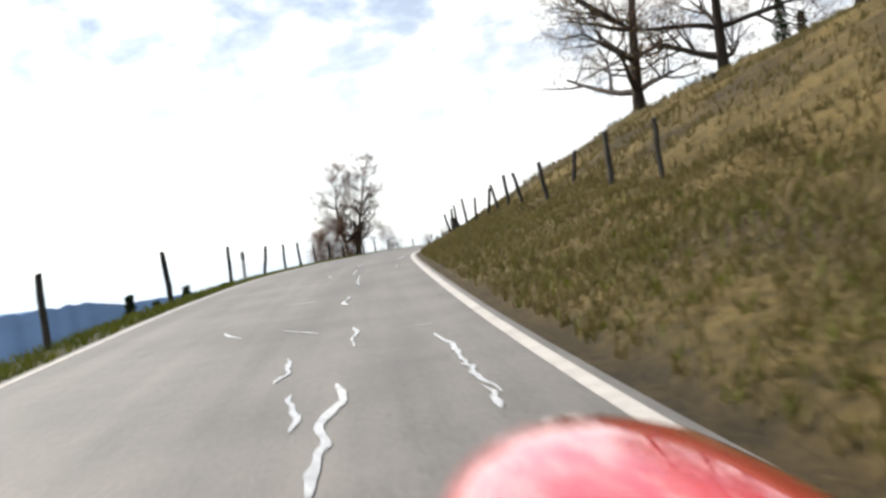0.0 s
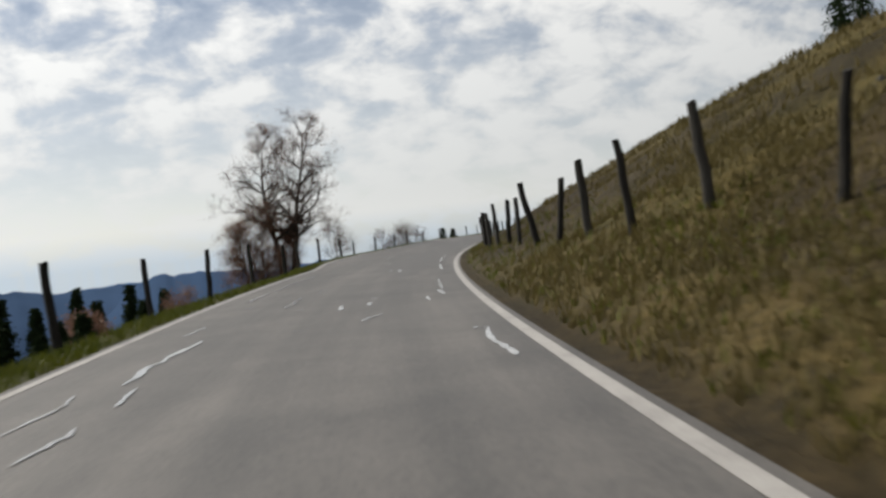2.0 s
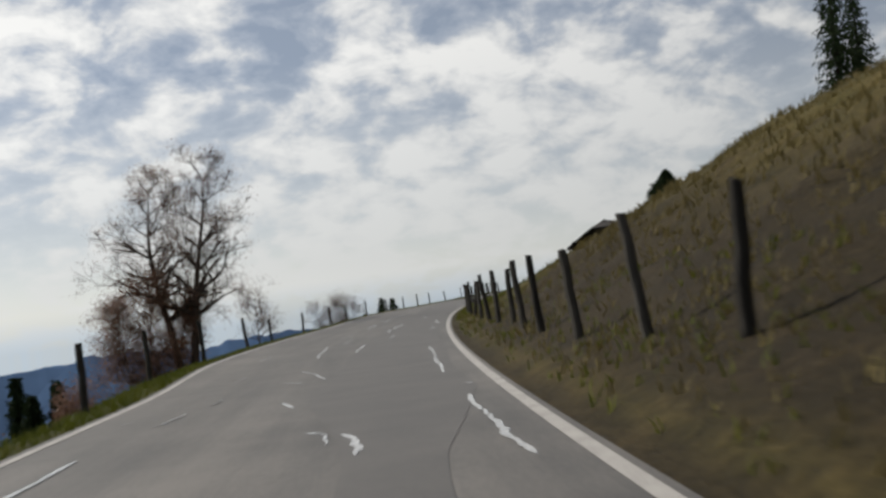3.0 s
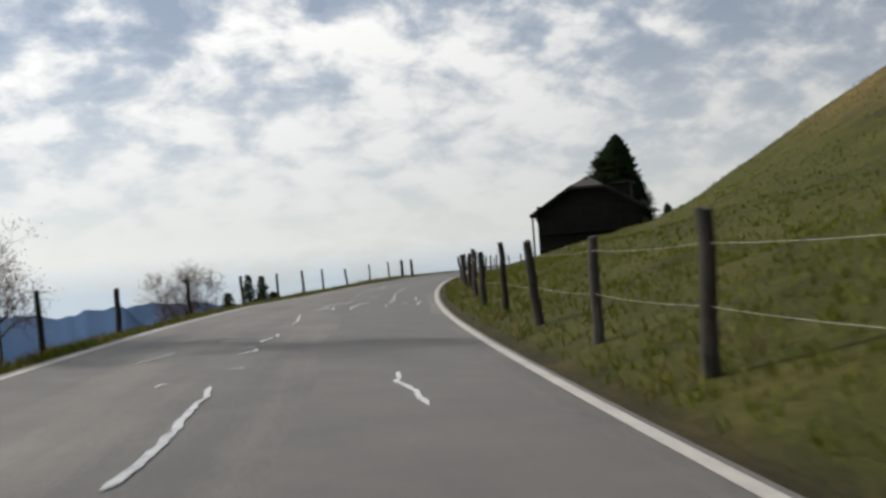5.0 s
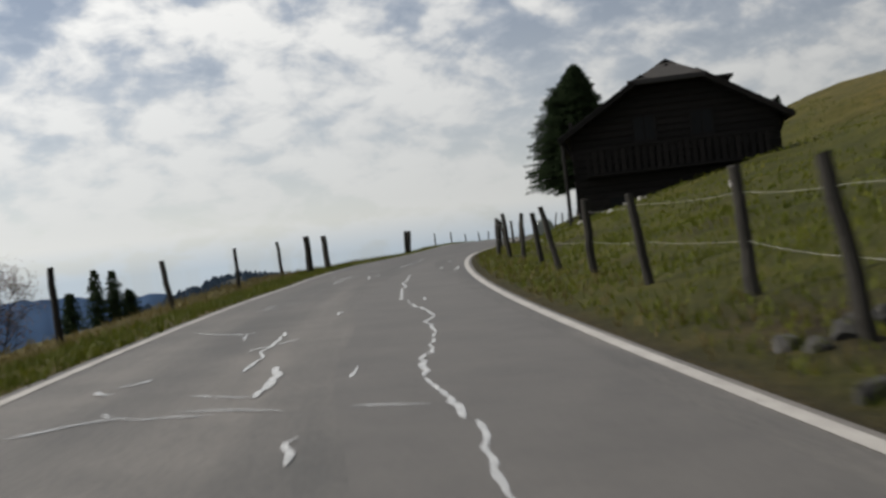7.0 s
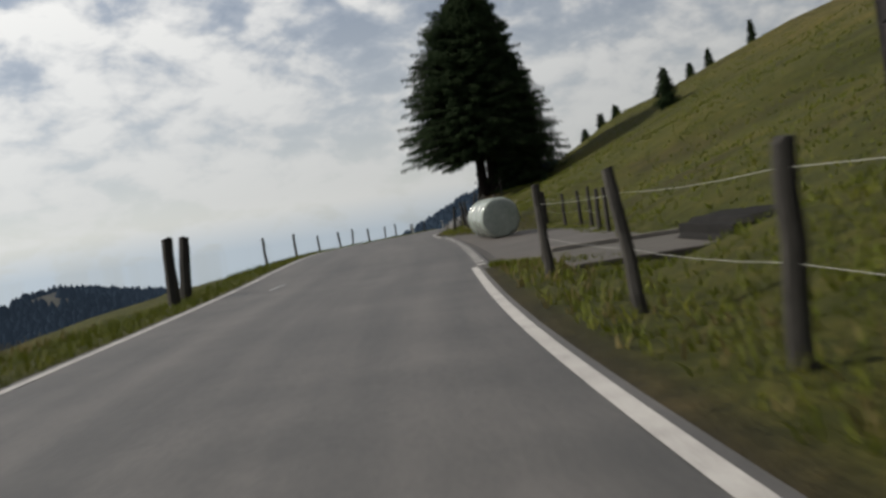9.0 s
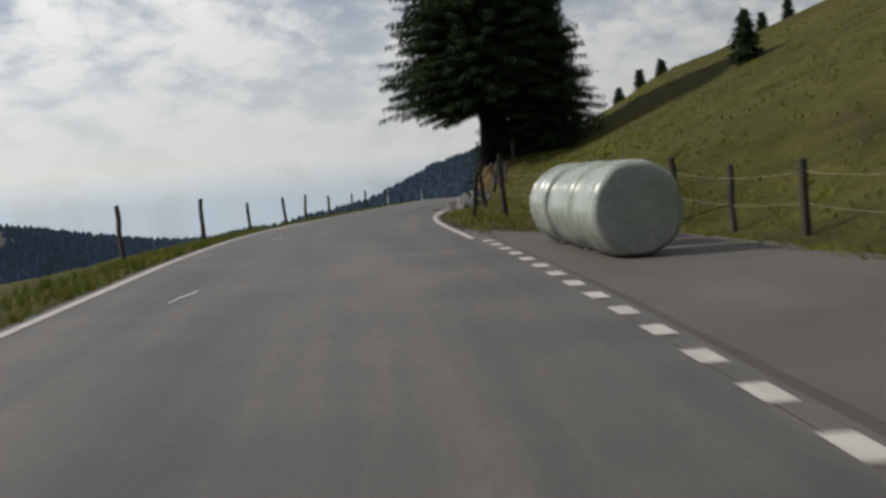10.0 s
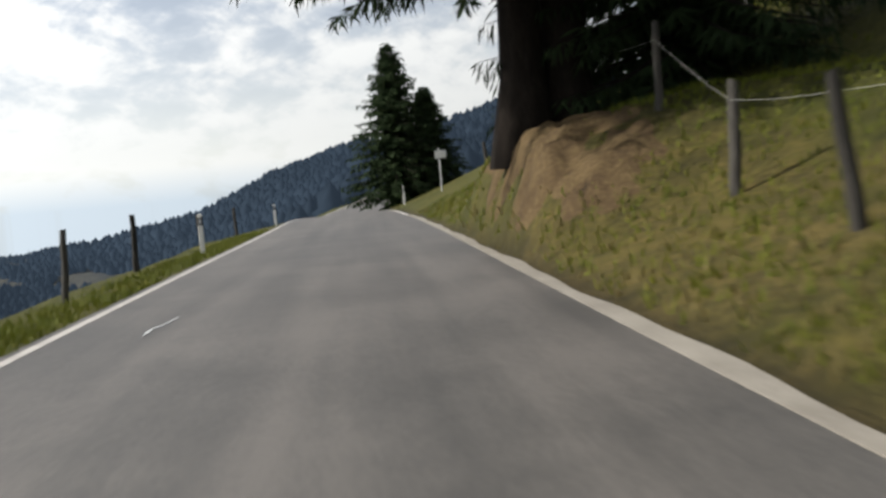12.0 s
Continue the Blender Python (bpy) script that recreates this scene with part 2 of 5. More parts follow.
# ---- materials ----
def material(name, stops, scale=4.0, rough=0.8, bump=0.3, fine=40.0, fine_amount=0.35, metal=0.0, spec=0.5, rand=0.0, coords="Object", stretch=(1, 1, 1), bump_dist=0.02, coat=0.0, translucent=0.0):
    """Two scales of noise through a colour ramp, with bump; rand varies the value from piece to piece."""
    m = bpy.data.materials.new(name)
    m.use_nodes = True
    n, l = m.node_tree.nodes, m.node_tree.links
    b = n["Principled BSDF"]
    tc, mp = n.new("ShaderNodeTexCoord"), n.new("ShaderNodeMapping")
    mp.inputs["Scale"].default_value = stretch
    l.new(tc.outputs[coords], mp.inputs[0])
    n1, n2 = n.new("ShaderNodeTexNoise"), n.new("ShaderNodeTexNoise")
    for k, sc, de in ((n1, scale, 5), (n2, fine, 4)):
        k.inputs["Scale"].default_value, k.inputs["Detail"].default_value = sc, de
        k.inputs["Roughness"].default_value = 0.6
        l.new(mp.outputs[0], k.inputs["Vector"])
    mx = n.new("ShaderNodeMix")
    mx.inputs[0].default_value = fine_amount
    l.new(n1.outputs["Fac"], mx.inputs[2]), l.new(n2.outputs["Fac"], mx.inputs[3])
    val = mx.outputs[0]
    if rand:
        oi, ma = n.new("ShaderNodeObjectInfo"), n.new("ShaderNodeMath")
        ma.operation, ma.inputs[1].default_value = "MULTIPLY_ADD", rand
        l.new(oi.outputs["Random"], ma.inputs[0]), l.new(val, ma.inputs[2])
        sb2 = n.new("ShaderNodeMath")
        sb2.operation, sb2.inputs[1].default_value = "SUBTRACT", rand / 2
        l.new(ma.outputs[0], sb2.inputs[0])
        val = sb2.outputs[0]
    ramp = n.new("ShaderNodeValToRGB")
    el = ramp.color_ramp.elements
    while len(el) < len(stops):
        el.new(0.5)
    for e, (p, c) in zip(el, stops):
        e.position, e.color = p, (*c, 1)
    l.new(val, ramp.inputs[0]), l.new(ramp.outputs[0], b.inputs["Base Color"])
    b.inputs["Roughness"].default_value, b.inputs["Metallic"].default_value = rough, metal
    b.inputs["Specular IOR Level"].default_value, b.inputs["Coat Weight"].default_value = spec, coat
    if bump:
        bp = n.new("ShaderNodeBump")
        bp.inputs["Strength"].default_value, bp.inputs["Distance"].default_value = bump, bump_dist
        l.new(mx.outputs[0], bp.inputs["Height"]), l.new(bp.outputs[0], b.inputs["Normal"])
    if translucent:
        tr, ms = n.new("ShaderNodeBsdfTranslucent"), n.new("ShaderNodeMixShader")
        ms.inputs[0].default_value = translucent
        l.new(ramp.outputs[0], tr.inputs[0])
        l.new(b.outputs[0], ms.inputs[1]), l.new(tr.outputs[0], ms.inputs[2])
        l.new(ms.outputs[0], n["Material Output"].inputs[0])
    return m


def road_material():
    """Asphalt: lengthwise wheel tracks, blotches and chippings; the newer length past the seals is darker."""
    m = bpy.data.materials.new("asphalt")
    m.use_nodes = True
    n, l = m.node_tree.nodes, m.node_tree.links
    b = n["Principled BSDF"]
    uv, tc, fresh = n.new("ShaderNodeUVMap"), n.new("ShaderNodeTexCoord"), n.new("ShaderNodeAttribute")
    uv.uv_map, fresh.attribute_name = "along", "fresh"

    def noi(vec, scale, detail, stretch=(1, 1, 1)):
        k, mp = n.new("ShaderNodeTexNoise"), n.new("ShaderNodeMapping")
        mp.inputs["Scale"].default_value = stretch
        k.inputs["Scale"].default_value, k.inputs["Detail"].default_value, k.inputs["Roughness"].default_value = scale, detail, 0.62
        l.new(vec, mp.inputs[0]), l.new(mp.outputs[0], k.inputs["Vector"])
        return k.outputs["Fac"]

    def mixf(a, c, f):
        k = n.new("ShaderNodeMix")
        k.inputs[0].default_value = f
        l.new(a, k.inputs[2]), l.new(c, k.inputs[3])
        return k.outputs[0]

    streak = noi(uv.outputs[0], 1.5, 4, (1, 0.035, 1))
    blotch, chips = noi(tc.outputs["Object"], 0.55, 5), noi(tc.outputs["Object"], 26, 4)
    v = mixf(mixf(streak, blotch, 0.45), chips, 0.36)
    r = n.new("ShaderNodeValToRGB")
    el = r.color_ramp.elements
    el.new(0.5)
    for e, (p, c) in zip(el, ((0.41, (0.048, 0.0455, 0.0435)), (0.5, (0.080, 0.0745, 0.0695)), (0.59, (0.122, 0.112, 0.103)))):
        e.position, e.color = p, (*c, 1)
    l.new(v, r.inputs[0])
    dark = n.new("ShaderNodeMix")
    dark.data_type, dark.blend_type = "RGBA", "MULTIPLY"
    dark.inputs[7].default_value = (0.66, 0.66, 0.67, 1)
    l.new(fresh.outputs["Fac"], dark.inputs[0]), l.new(r.outputs[0], dark.inputs[6]), l.new(dark.outputs[2], b.inputs["Base Color"])
    b.inputs["Roughness"].default_value = 0.62
    bp = n.new("ShaderNodeBump")
    bp.inputs["Strength"].default_value, bp.inputs["Distance"].default_value = 0.5, 0.006
    l.new(chips, bp.inputs["Height"]), l.new(bp.outputs[0], b.inputs["Normal"])
    return m


ASPHALT = road_material()
YARD = material("yard_asphalt", [(0.30, (0.033, 0.028, 0.025)), (0.5, (0.052, 0.045, 0.040)), (0.72, (0.080, 0.070, 0.062))], 0.8, 0.75, 0.6, 60, 0.45, bump_dist=0.01)
# bitumen seals: the sky's glare on them is painted in as pale grey
SEAL_GLARE = material("glared_crack_seal", [(0.35, (0.16, 0.16, 0.16)), (0.65, (0.42, 0.42, 0.42))], 6, 0.19, 0.12, 60, 0.4, spec=0.8, bump_dist=0.004)
PATCH = material("road_patch", [(0.3, (0.0500, 0.0472, 0.0458)), (0.7, (0.0930, 0.0862, 0.0806))], 1.2, 0.62, 0.45, 24, 0.4, bump_dist=0.005)
PAINT = material("road_paint", [(0.30, (0.1500, 0.1430, 0.1360)), (0.46, (0.2900, 0.2760, 0.2620)), (0.7, (0.4050, 0.3900, 0.3700))], 3, 0.6, 0.3, 45, 0.5, bump_dist=0.004)
TARRED = material("tarred_coating", [(0.3, (0.006, 0.006, 0.006)), (0.7, (0.018, 0.017, 0.016))], 3, 0.95, 0.3, 40, 0.4, spec=0.08)
OLD_CONCRETE = material("old_concrete", [(0.3, (0.026, 0.022, 0.018)), (0.5, (0.045, 0.039, 0.033)), (0.7, (0.070, 0.062, 0.053))], 1.3, 0.9, 0.6, 24, 0.5, bump_dist=0.012)
CONCRETE = material("concrete", [(0.3, (0.1037, 0.0924, 0.0775)), (0.5, (0.1555, 0.1428, 0.1224)), (0.7, (0.2074, 0.1932, 0.1673))], 1.6, 0.85, 0.5, 30, 0.45, bump_dist=0.01)
GRASS_GREEN = material("green_grass", [(0.30, (0.0427, 0.0594, 0.0045)), (0.5, (0.0801, 0.0948, 0.0082)), (0.72, (0.1507, 0.1344, 0.0167))], 0.9, 0.75, 0.0, 12, 0.5, spec=0.2, translucent=0.25)
GRASS_LUSH = material("lush_grass", [(0.30, (0.0379, 0.0535, 0.0050)), (0.5, (0.0716, 0.0854, 0.0093)), (0.72, (0.1346, 0.1210, 0.0190))], 0.9, 0.75, 0.0, 12, 0.5, spec=0.2, translucent=0.25)
GRASS_DRY = material("dry_grass", [(0.30, (0.0600, 0.0480, 0.0180)), (0.5, (0.1104, 0.0888, 0.0324)), (0.72, (0.1860, 0.1500, 0.0624))], 0.9, 0.8, 0.0, 12, 0.5, spec=0.2, translucent=0.25)
WOOD_POST = material("weathered_wood", [(0.30, (0.012, 0.011, 0.010)), (0.5, (0.027, 0.025, 0.022)), (0.72, (0.060, 0.056, 0.050))], 9, 0.9, 0.6, 60, 0.4, rand=0.3, stretch=(1, 1, 0.12), spec=0.2, bump_dist=0.008)
WIRE = material("fence_rope", [(0.4, (0.1732, 0.1732, 0.1575)), (0.6, (0.2268, 0.2268, 0.2079))], 20, 0.6, 0.0)
DARK_BARK = material("spruce_bark", [(0.30, (0.0060, 0.0048, 0.0042)), (0.5, (0.0120, 0.0096, 0.0078)), (0.72, (0.0252, 0.0204, 0.0168))], 5, 0.95, 0.8, 30, 0.4, stretch=(1, 1, 0.25), spec=0.1, bump_dist=0.04)
BARK = material("grey_bark", [(0.30, (0.0248, 0.0190, 0.0154)), (0.5, (0.0468, 0.0370, 0.0307)), (0.72, (0.0880, 0.0725, 0.0624))], 5, 0.9, 0.7, 30, 0.4, stretch=(1, 1, 0.25), spec=0.2)
TWIG = material("twigs", [(0.35, (0.030, 0.023, 0.019)), (0.65, (0.070, 0.056, 0.048))], 6, 0.9, 0.0, 30, 0.4, spec=0.2)
LEAF_RUST = material("rust_leaves", [(0.30, (0.085, 0.045, 0.030)), (0.5, (0.150, 0.082, 0.056)), (0.72, (0.245, 0.145, 0.100))], 1.6, 0.7, 0.0, 9, 0.5, spec=0.25, translucent=0.35)
LEAF_YELLOW = material("yellow_leaves", [(0.30, (0.12, 0.10, 0.03)), (0.5, (0.20, 0.15, 0.045)), (0.72, (0.30, 0.21, 0.07))], 1.6, 0.7, 0.0, 9, 0.5, spec=0.25, translucent=0.35)
NEEDLE = material("spruce_needles", [(0.30, (0.0084, 0.0154, 0.0070)), (0.5, (0.0168, 0.0280, 0.0119)), (0.72, (0.0315, 0.0434, 0.0182))], 1.2, 0.9, 0.0, 8, 0.5, spec=0.06, translucent=0.12)
ROOT_EARTH = material("root_earth", [(0.34, (0.020, 0.014, 0.008)), (0.46, (0.052, 0.035, 0.018)), (0.55, (0.070, 0.050, 0.024)), (0.68, (0.110, 0.074, 0.042))], 1.6, 0.95, 1.0, 14, 0.5, spec=0.1, bump_dist=0.08)
STONE = material("limestone", [(0.30, (0.1500, 0.1425, 0.1350)), (0.5, (0.2700, 0.2625, 0.2550)), (0.72, (0.4125, 0.4050, 0.3975))], 3, 0.85, 0.7, 25, 0.4, rand=0.25, bump_dist=0.02)
SLAB = material("culvert_stone", [(0.30, (0.0525, 0.0510, 0.0480)), (0.5, (0.1275, 0.1237, 0.1200)), (0.72, (0.2250, 0.2213, 0.2175))], 4, 0.9, 0.8, 25, 0.45, rand=0.3, bump_dist=0.02)
DARK_STONE = material("mossy_stone", [(0.30, (0.0135, 0.0135, 0.0126)), (0.5, (0.0338, 0.0324, 0.0297)), (0.72, (0.0675, 0.0653, 0.0608))], 3, 0.9, 0.7, 25, 0.4, rand=0.25, bump_dist=0.02)
TIMBER = material("dark_timber", [(0.30, (0.0044, 0.0036, 0.0034)), (0.5, (0.0085, 0.0070, 0.0064)), (0.72, (0.0165, 0.0135, 0.0125))], 5, 0.8, 0.5, 40, 0.4, rand=0.25, stretch=(1, 0.1, 1), spec=0.25, bump_dist=0.006)
SHINGLE = material("roof_tiles", [(0.30, (0.0070, 0.0062, 0.0060)), (0.5, (0.0140, 0.0125, 0.0120)), (0.72, (0.0270, 0.0240, 0.0228))], 4, 0.8, 0.5, 30, 0.4, rand=0.35, bump_dist=0.008)
WRAP = material("bale_wrap", [(0.30, (0.125, 0.148, 0.125)), (0.5, (0.175, 0.198, 0.175)), (0.72, (0.24, 0.26, 0.235))], 2.5, 0.24, 0.4, 14, 0.4, spec=0.5, bump_dist=0.025, coat=0.4)
BLACK_RUBBER = material("black_rubber", [(0.3, (0.0090, 0.0090, 0.0090)), (0.7, (0.0225, 0.0225, 0.0225))], 8, 0.7, 0.2, 60, 0.4)
WHITE_PAINT = material("white_paint", [(0.3, (0.4650, 0.4650, 0.4500)), (0.6, (0.6000, 0.6000, 0.5850))], 6, 0.5, 0.1, 40, 0.4)
SIGN_METAL = material("galvanised_steel", [(0.3, (0.32, 0.33, 0.34)), (0.7, (0.52, 0.53, 0.54))], 10, 0.45, 0.1, 60, 0.4, metal=0.6)
CAR_RED = material("red_car_paint", [(0.35, (0.42, 0.008, 0.012)), (0.65, (0.50, 0.012, 0.018))], 2, 0.22, 0.0, 30, 0.3, coat=1.0)
CHROME = material("chrome", [(0.4, (0.65, 0.65, 0.66)), (0.6, (0.8, 0.8, 0.8))], 5, 0.12, 0.0, metal=1.0)
BLACK_TRIM = material("black_dash_vinyl", [(0.35, (0.0090, 0.0090, 0.0105)), (0.65, (0.0225, 0.0225, 0.0255))], 12, 0.45, 0.25, 140, 0.5, bump_dist=0.003)
GLASS_DARK = material("window_glass", [(0.4, (0.0045, 0.0053, 0.0060)), (0.6, (0.0090, 0.0097, 0.0112))], 1.0, 0.35, 0.0, spec=0.12)


def ground_material():
    m = bpy.data.materials.new("meadow")
    m.use_nodes = True
    n, l = m.node_tree.nodes, m.node_tree.links
    b = n["Principled BSDF"]
    b.inputs["Roughness"].default_value, b.inputs["Specular IOR Level"].default_value = 0.9, 0.15
    tc = n.new("ShaderNodeTexCoord")

    def noi(scale, detail=5):
        k = n.new("ShaderNodeTexNoise")
        k.inputs["Scale"].default_value, k.inputs["Detail"].default_value, k.inputs["Roughness"].default_value = scale, detail, 0.65
        l.new(tc.outputs["Object"], k.inputs["Vector"])
        return k.outputs["Fac"]

    def mixf(a, c, f):
        k = n.new("ShaderNodeMix")
        k.inputs[0].default_value = f
        l.new(a, k.inputs[2]), l.new(c, k.inputs[3])
        return k.outputs[0]

    def ramp(f, stops):
        k = n.new("ShaderNodeValToRGB")
        el = k.color_ramp.elements
        while len(el) < len(stops):
            el.new(0.5)
        for e, (p, c) in zip(el, stops):
            e.position, e.color = p, (*c, 1)
        l.new(f, k.inputs[0])
        return k.outputs[0]

    def mixc(f, a, c):
        k = n.new("ShaderNodeMix")
        k.data_type = "RGBA"
        l.new(f, k.inputs[0]), l.new(a, k.inputs[6]), l.new(c, k.inputs[7])
        return k.outputs[2]

    v = mixf(mixf(noi(0.12), noi(1.1), 0.55), noi(9, 6), 0.42)
    green = ramp(v, [(0.36, (0.0121, 0.0150, 0.0022)), (0.46, (0.0278, 0.0309, 0.0038)), (0.54, (0.0461, 0.0459, 0.0066)), (0.64, (0.0801, 0.0635, 0.0136))])
    dry = ramp(v, [(0.36, (0.0208, 0.0162, 0.0058)), (0.45, (0.0555, 0.0417, 0.0140)), (0.54, (0.0985, 0.0708, 0.0232)), (0.66, (0.1680, 0.1205, 0.0463))])
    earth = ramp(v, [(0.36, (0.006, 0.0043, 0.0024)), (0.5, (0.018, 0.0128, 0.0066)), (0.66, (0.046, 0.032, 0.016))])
    # distance haze painted as a blue tint into far woodland and meadow colours
    hazy_wood = ramp(noi(0.022), [(0.38, (0.014, 0.020, 0.026)), (0.5, (0.030, 0.034, 0.036)), (0.62, (0.048, 0.049, 0.045))])
    a1, a2, a3 = (n.new("ShaderNodeAttribute") for _ in range(3))
    a1.attribute_name, a2.attribute_name, a3.attribute_name = "dry", "earth", "hazy_woodland"

    def shaken(att):
        k = n.new("ShaderNodeMath")
        k.operation, k.use_clamp = "MULTIPLY_ADD", True
        k.inputs[1].default_value = 1.6
        s = n.new("ShaderNodeMath")
        s.operation, s.inputs[1].default_value = "MULTIPLY_ADD", -1.2
        s.inputs[2].default_value = 0.6 - 0.3
        l.new(noi(0.8), s.inputs[0])
        l.new(att.outputs["Fac"], k.inputs[0]), l.new(s.outputs[0], k.inputs[2])
        return k.outputs[0]

    c = mixc(shaken(a1), green, dry)
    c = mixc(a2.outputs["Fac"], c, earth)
    c = mixc(a3.outputs["Fac"], c, hazy_wood)
    l.new(c, b.inputs["Base Color"])
    bp = n.new("ShaderNodeBump")
    bp.inputs["Strength"].default_value, bp.inputs["Distance"].default_value = 1.0, 0.22
    l.new(v, bp.inputs["Height"]), l.new(bp.outputs[0], b.inputs["Normal"])
    return m


MEADOW = ground_material()


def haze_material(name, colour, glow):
    """A far backdrop of distance: the blue air between is painted into colour and glow."""
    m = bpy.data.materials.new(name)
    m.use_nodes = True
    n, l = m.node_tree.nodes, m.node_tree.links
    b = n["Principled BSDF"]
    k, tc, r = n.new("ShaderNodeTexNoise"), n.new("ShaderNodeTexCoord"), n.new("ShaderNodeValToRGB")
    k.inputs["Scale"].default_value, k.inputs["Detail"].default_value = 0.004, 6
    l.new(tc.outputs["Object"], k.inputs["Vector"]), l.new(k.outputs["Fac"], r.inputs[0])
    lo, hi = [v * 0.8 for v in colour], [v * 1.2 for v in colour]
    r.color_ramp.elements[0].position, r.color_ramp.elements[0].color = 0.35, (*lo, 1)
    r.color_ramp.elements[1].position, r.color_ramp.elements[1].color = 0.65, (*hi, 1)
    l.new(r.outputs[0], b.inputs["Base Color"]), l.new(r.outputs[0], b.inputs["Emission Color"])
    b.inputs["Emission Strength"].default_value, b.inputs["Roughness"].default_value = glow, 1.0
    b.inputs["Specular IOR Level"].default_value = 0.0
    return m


# forest across the valley, with air haze in its colour and emission
HAZY_FAR_WOOD = haze_material("hazy_far_forest", (0.0105, 0.0155, 0.0225), 1.3)


# ---- mesh helpers ----
def mesh_of(name, verts, faces, mat, smooth=False):
    me = bpy.data.meshes.new(name)
    me.from_pydata([tuple(v) for v in verts], [], [tuple(f) for f in faces])
    me.materials.append(mat)
    if smooth:
        me.polygons.foreach_set("use_smooth", [True] * len(me.polygons))
    me.update()
    return me


def piece(name, verts, faces, mat, parent=None, label="", smooth=False):
    ob = new(name, mesh_of(name, verts, faces, mat, smooth))
    if parent is not None:
        ob.parent = parent
    if label:
        ob["label"] = label
    return ob


def fast_mesh(name, co, tri, mat, smooth=False):
    """A large mesh from arrays of points and triangles (or quads)."""
    co, tri = np.asarray(co, np.float32), np.asarray(tri, np.int32)
    me = bpy.data.meshes.new(name)
    me.vertices.add(len(co)), me.loops.add(tri.size), me.polygons.add(len(tri))
    me.vertices.foreach_set("co", co.ravel())
    me.loops.foreach_set("vertex_index", tri.ravel())
    me.polygons.foreach_set("loop_start", np.arange(0, tri.size, tri.shape[1], dtype=np.int32))
    me.polygons.foreach_set("loop_total", np.full(len(tri), tri.shape[1], np.int32))
    if smooth:
        me.polygons.foreach_set("use_smooth", np.ones(len(tri), bool))
    me.materials.append(mat)
    me.update(calc_edges=True)
    me.validate()
    return me


def part(name, bm, mat, parent, label="", smooth=False):
    me = bpy.data.meshes.new(name)
    bm.to_mesh(me)
    bm.free()
    me.materials.append(mat)
    if smooth:
        me.polygons.foreach_set("use_smooth", [True] * len(me.polygons))
    ob = new(name, me)
    ob.parent = parent
    if label:
        ob["label"] = label
    return ob


def box_bm(size, at=(0, 0, 0), bevel=0.0, turn=None):
    bm = bmesh.new()
    bmesh.ops.create_cube(bm, size=1.0)
    bmesh.ops.scale(bm, vec=size, verts=bm.verts)
    if bevel:
        bmesh.ops.bevel(bm, geom=list(bm.edges), offset=bevel, segments=2, affect="EDGES", profile=0.6)
    if turn is not None:
        bmesh.ops.transform(bm, matrix=turn.to_4x4(), verts=bm.verts)
    bmesh.ops.translate(bm, vec=at, verts=bm.verts)
    return bm


def tube(points, radii, sides=6, cap=True):
    """Points and faces of a tapered tube along points."""
    pts = [Vector(p) for p in points]
    verts, faces = [], []
    side = None
    for i, p in enumerate(pts):
        d = (pts[min(i + 1, len(pts) - 1)] - pts[max(i - 1, 0)]).normalized()
        if side is None:
            side = d.orthogonal().normalized()
        side = (side - d * side.dot(d)).normalized()
        up_ = d.cross(side)
        for k in range(sides):
            a = 2 * math.pi * k / sides
            verts.append(p + (side * math.cos(a) + up_ * math.sin(a)) * radii[i])
    for i in range(len(pts) - 1):
        for k in range(sides):
            a, b = i * sides + k, i * sides + (k + 1) % sides
            faces.append((a, b, b + sides, a + sides))
    if cap:
        faces.append(tuple(reversed(range(sides))))
        faces.append(tuple(range((len(pts) - 1) * sides, len(pts) * sides)))
    return verts, faces


def joined(pieces):
    verts, faces = [], []
    for v, f in pieces:
        o = len(verts)
        verts += v
        faces += [tuple(i + o for i in q) for q in f]
    return verts, faces


# ---- ground ----
def smooth_step(a, b, x):
    u = np.clip((x - a) / (b - a), 0, 1)
    return u * u * (3 - 2 * u)


def far_hills(x, y):
    """Wooded ridges ahead and across the valley, as heights over the valley floor."""
    bearing, dist = np.degrees(np.arctan2(x - 60, y - 215)), np.hypot(x - 60, y - 215)
    z = np.zeros(np.shape(x))
    top = np.interp(bearing, [-58, -8, 0, 6, 10, 14, 17, 21, 24, 26, 28.5, 30.3, 32, 34.5, 37, 40, 43.6, 46.6, 57, 77, 97], [-200, -95, -58, -22, -3, -6, -15, -21, -21, -21, -20, -15, -8, 5, 15, 22, 30, 38, 42, 36, 5])
    ridge = np.exp(-((dist - 640) / 190) ** 2)
    return ridge, top + 4 * waves(x, y, 60, 8) + 3 * waves(x, y, 25, 9)


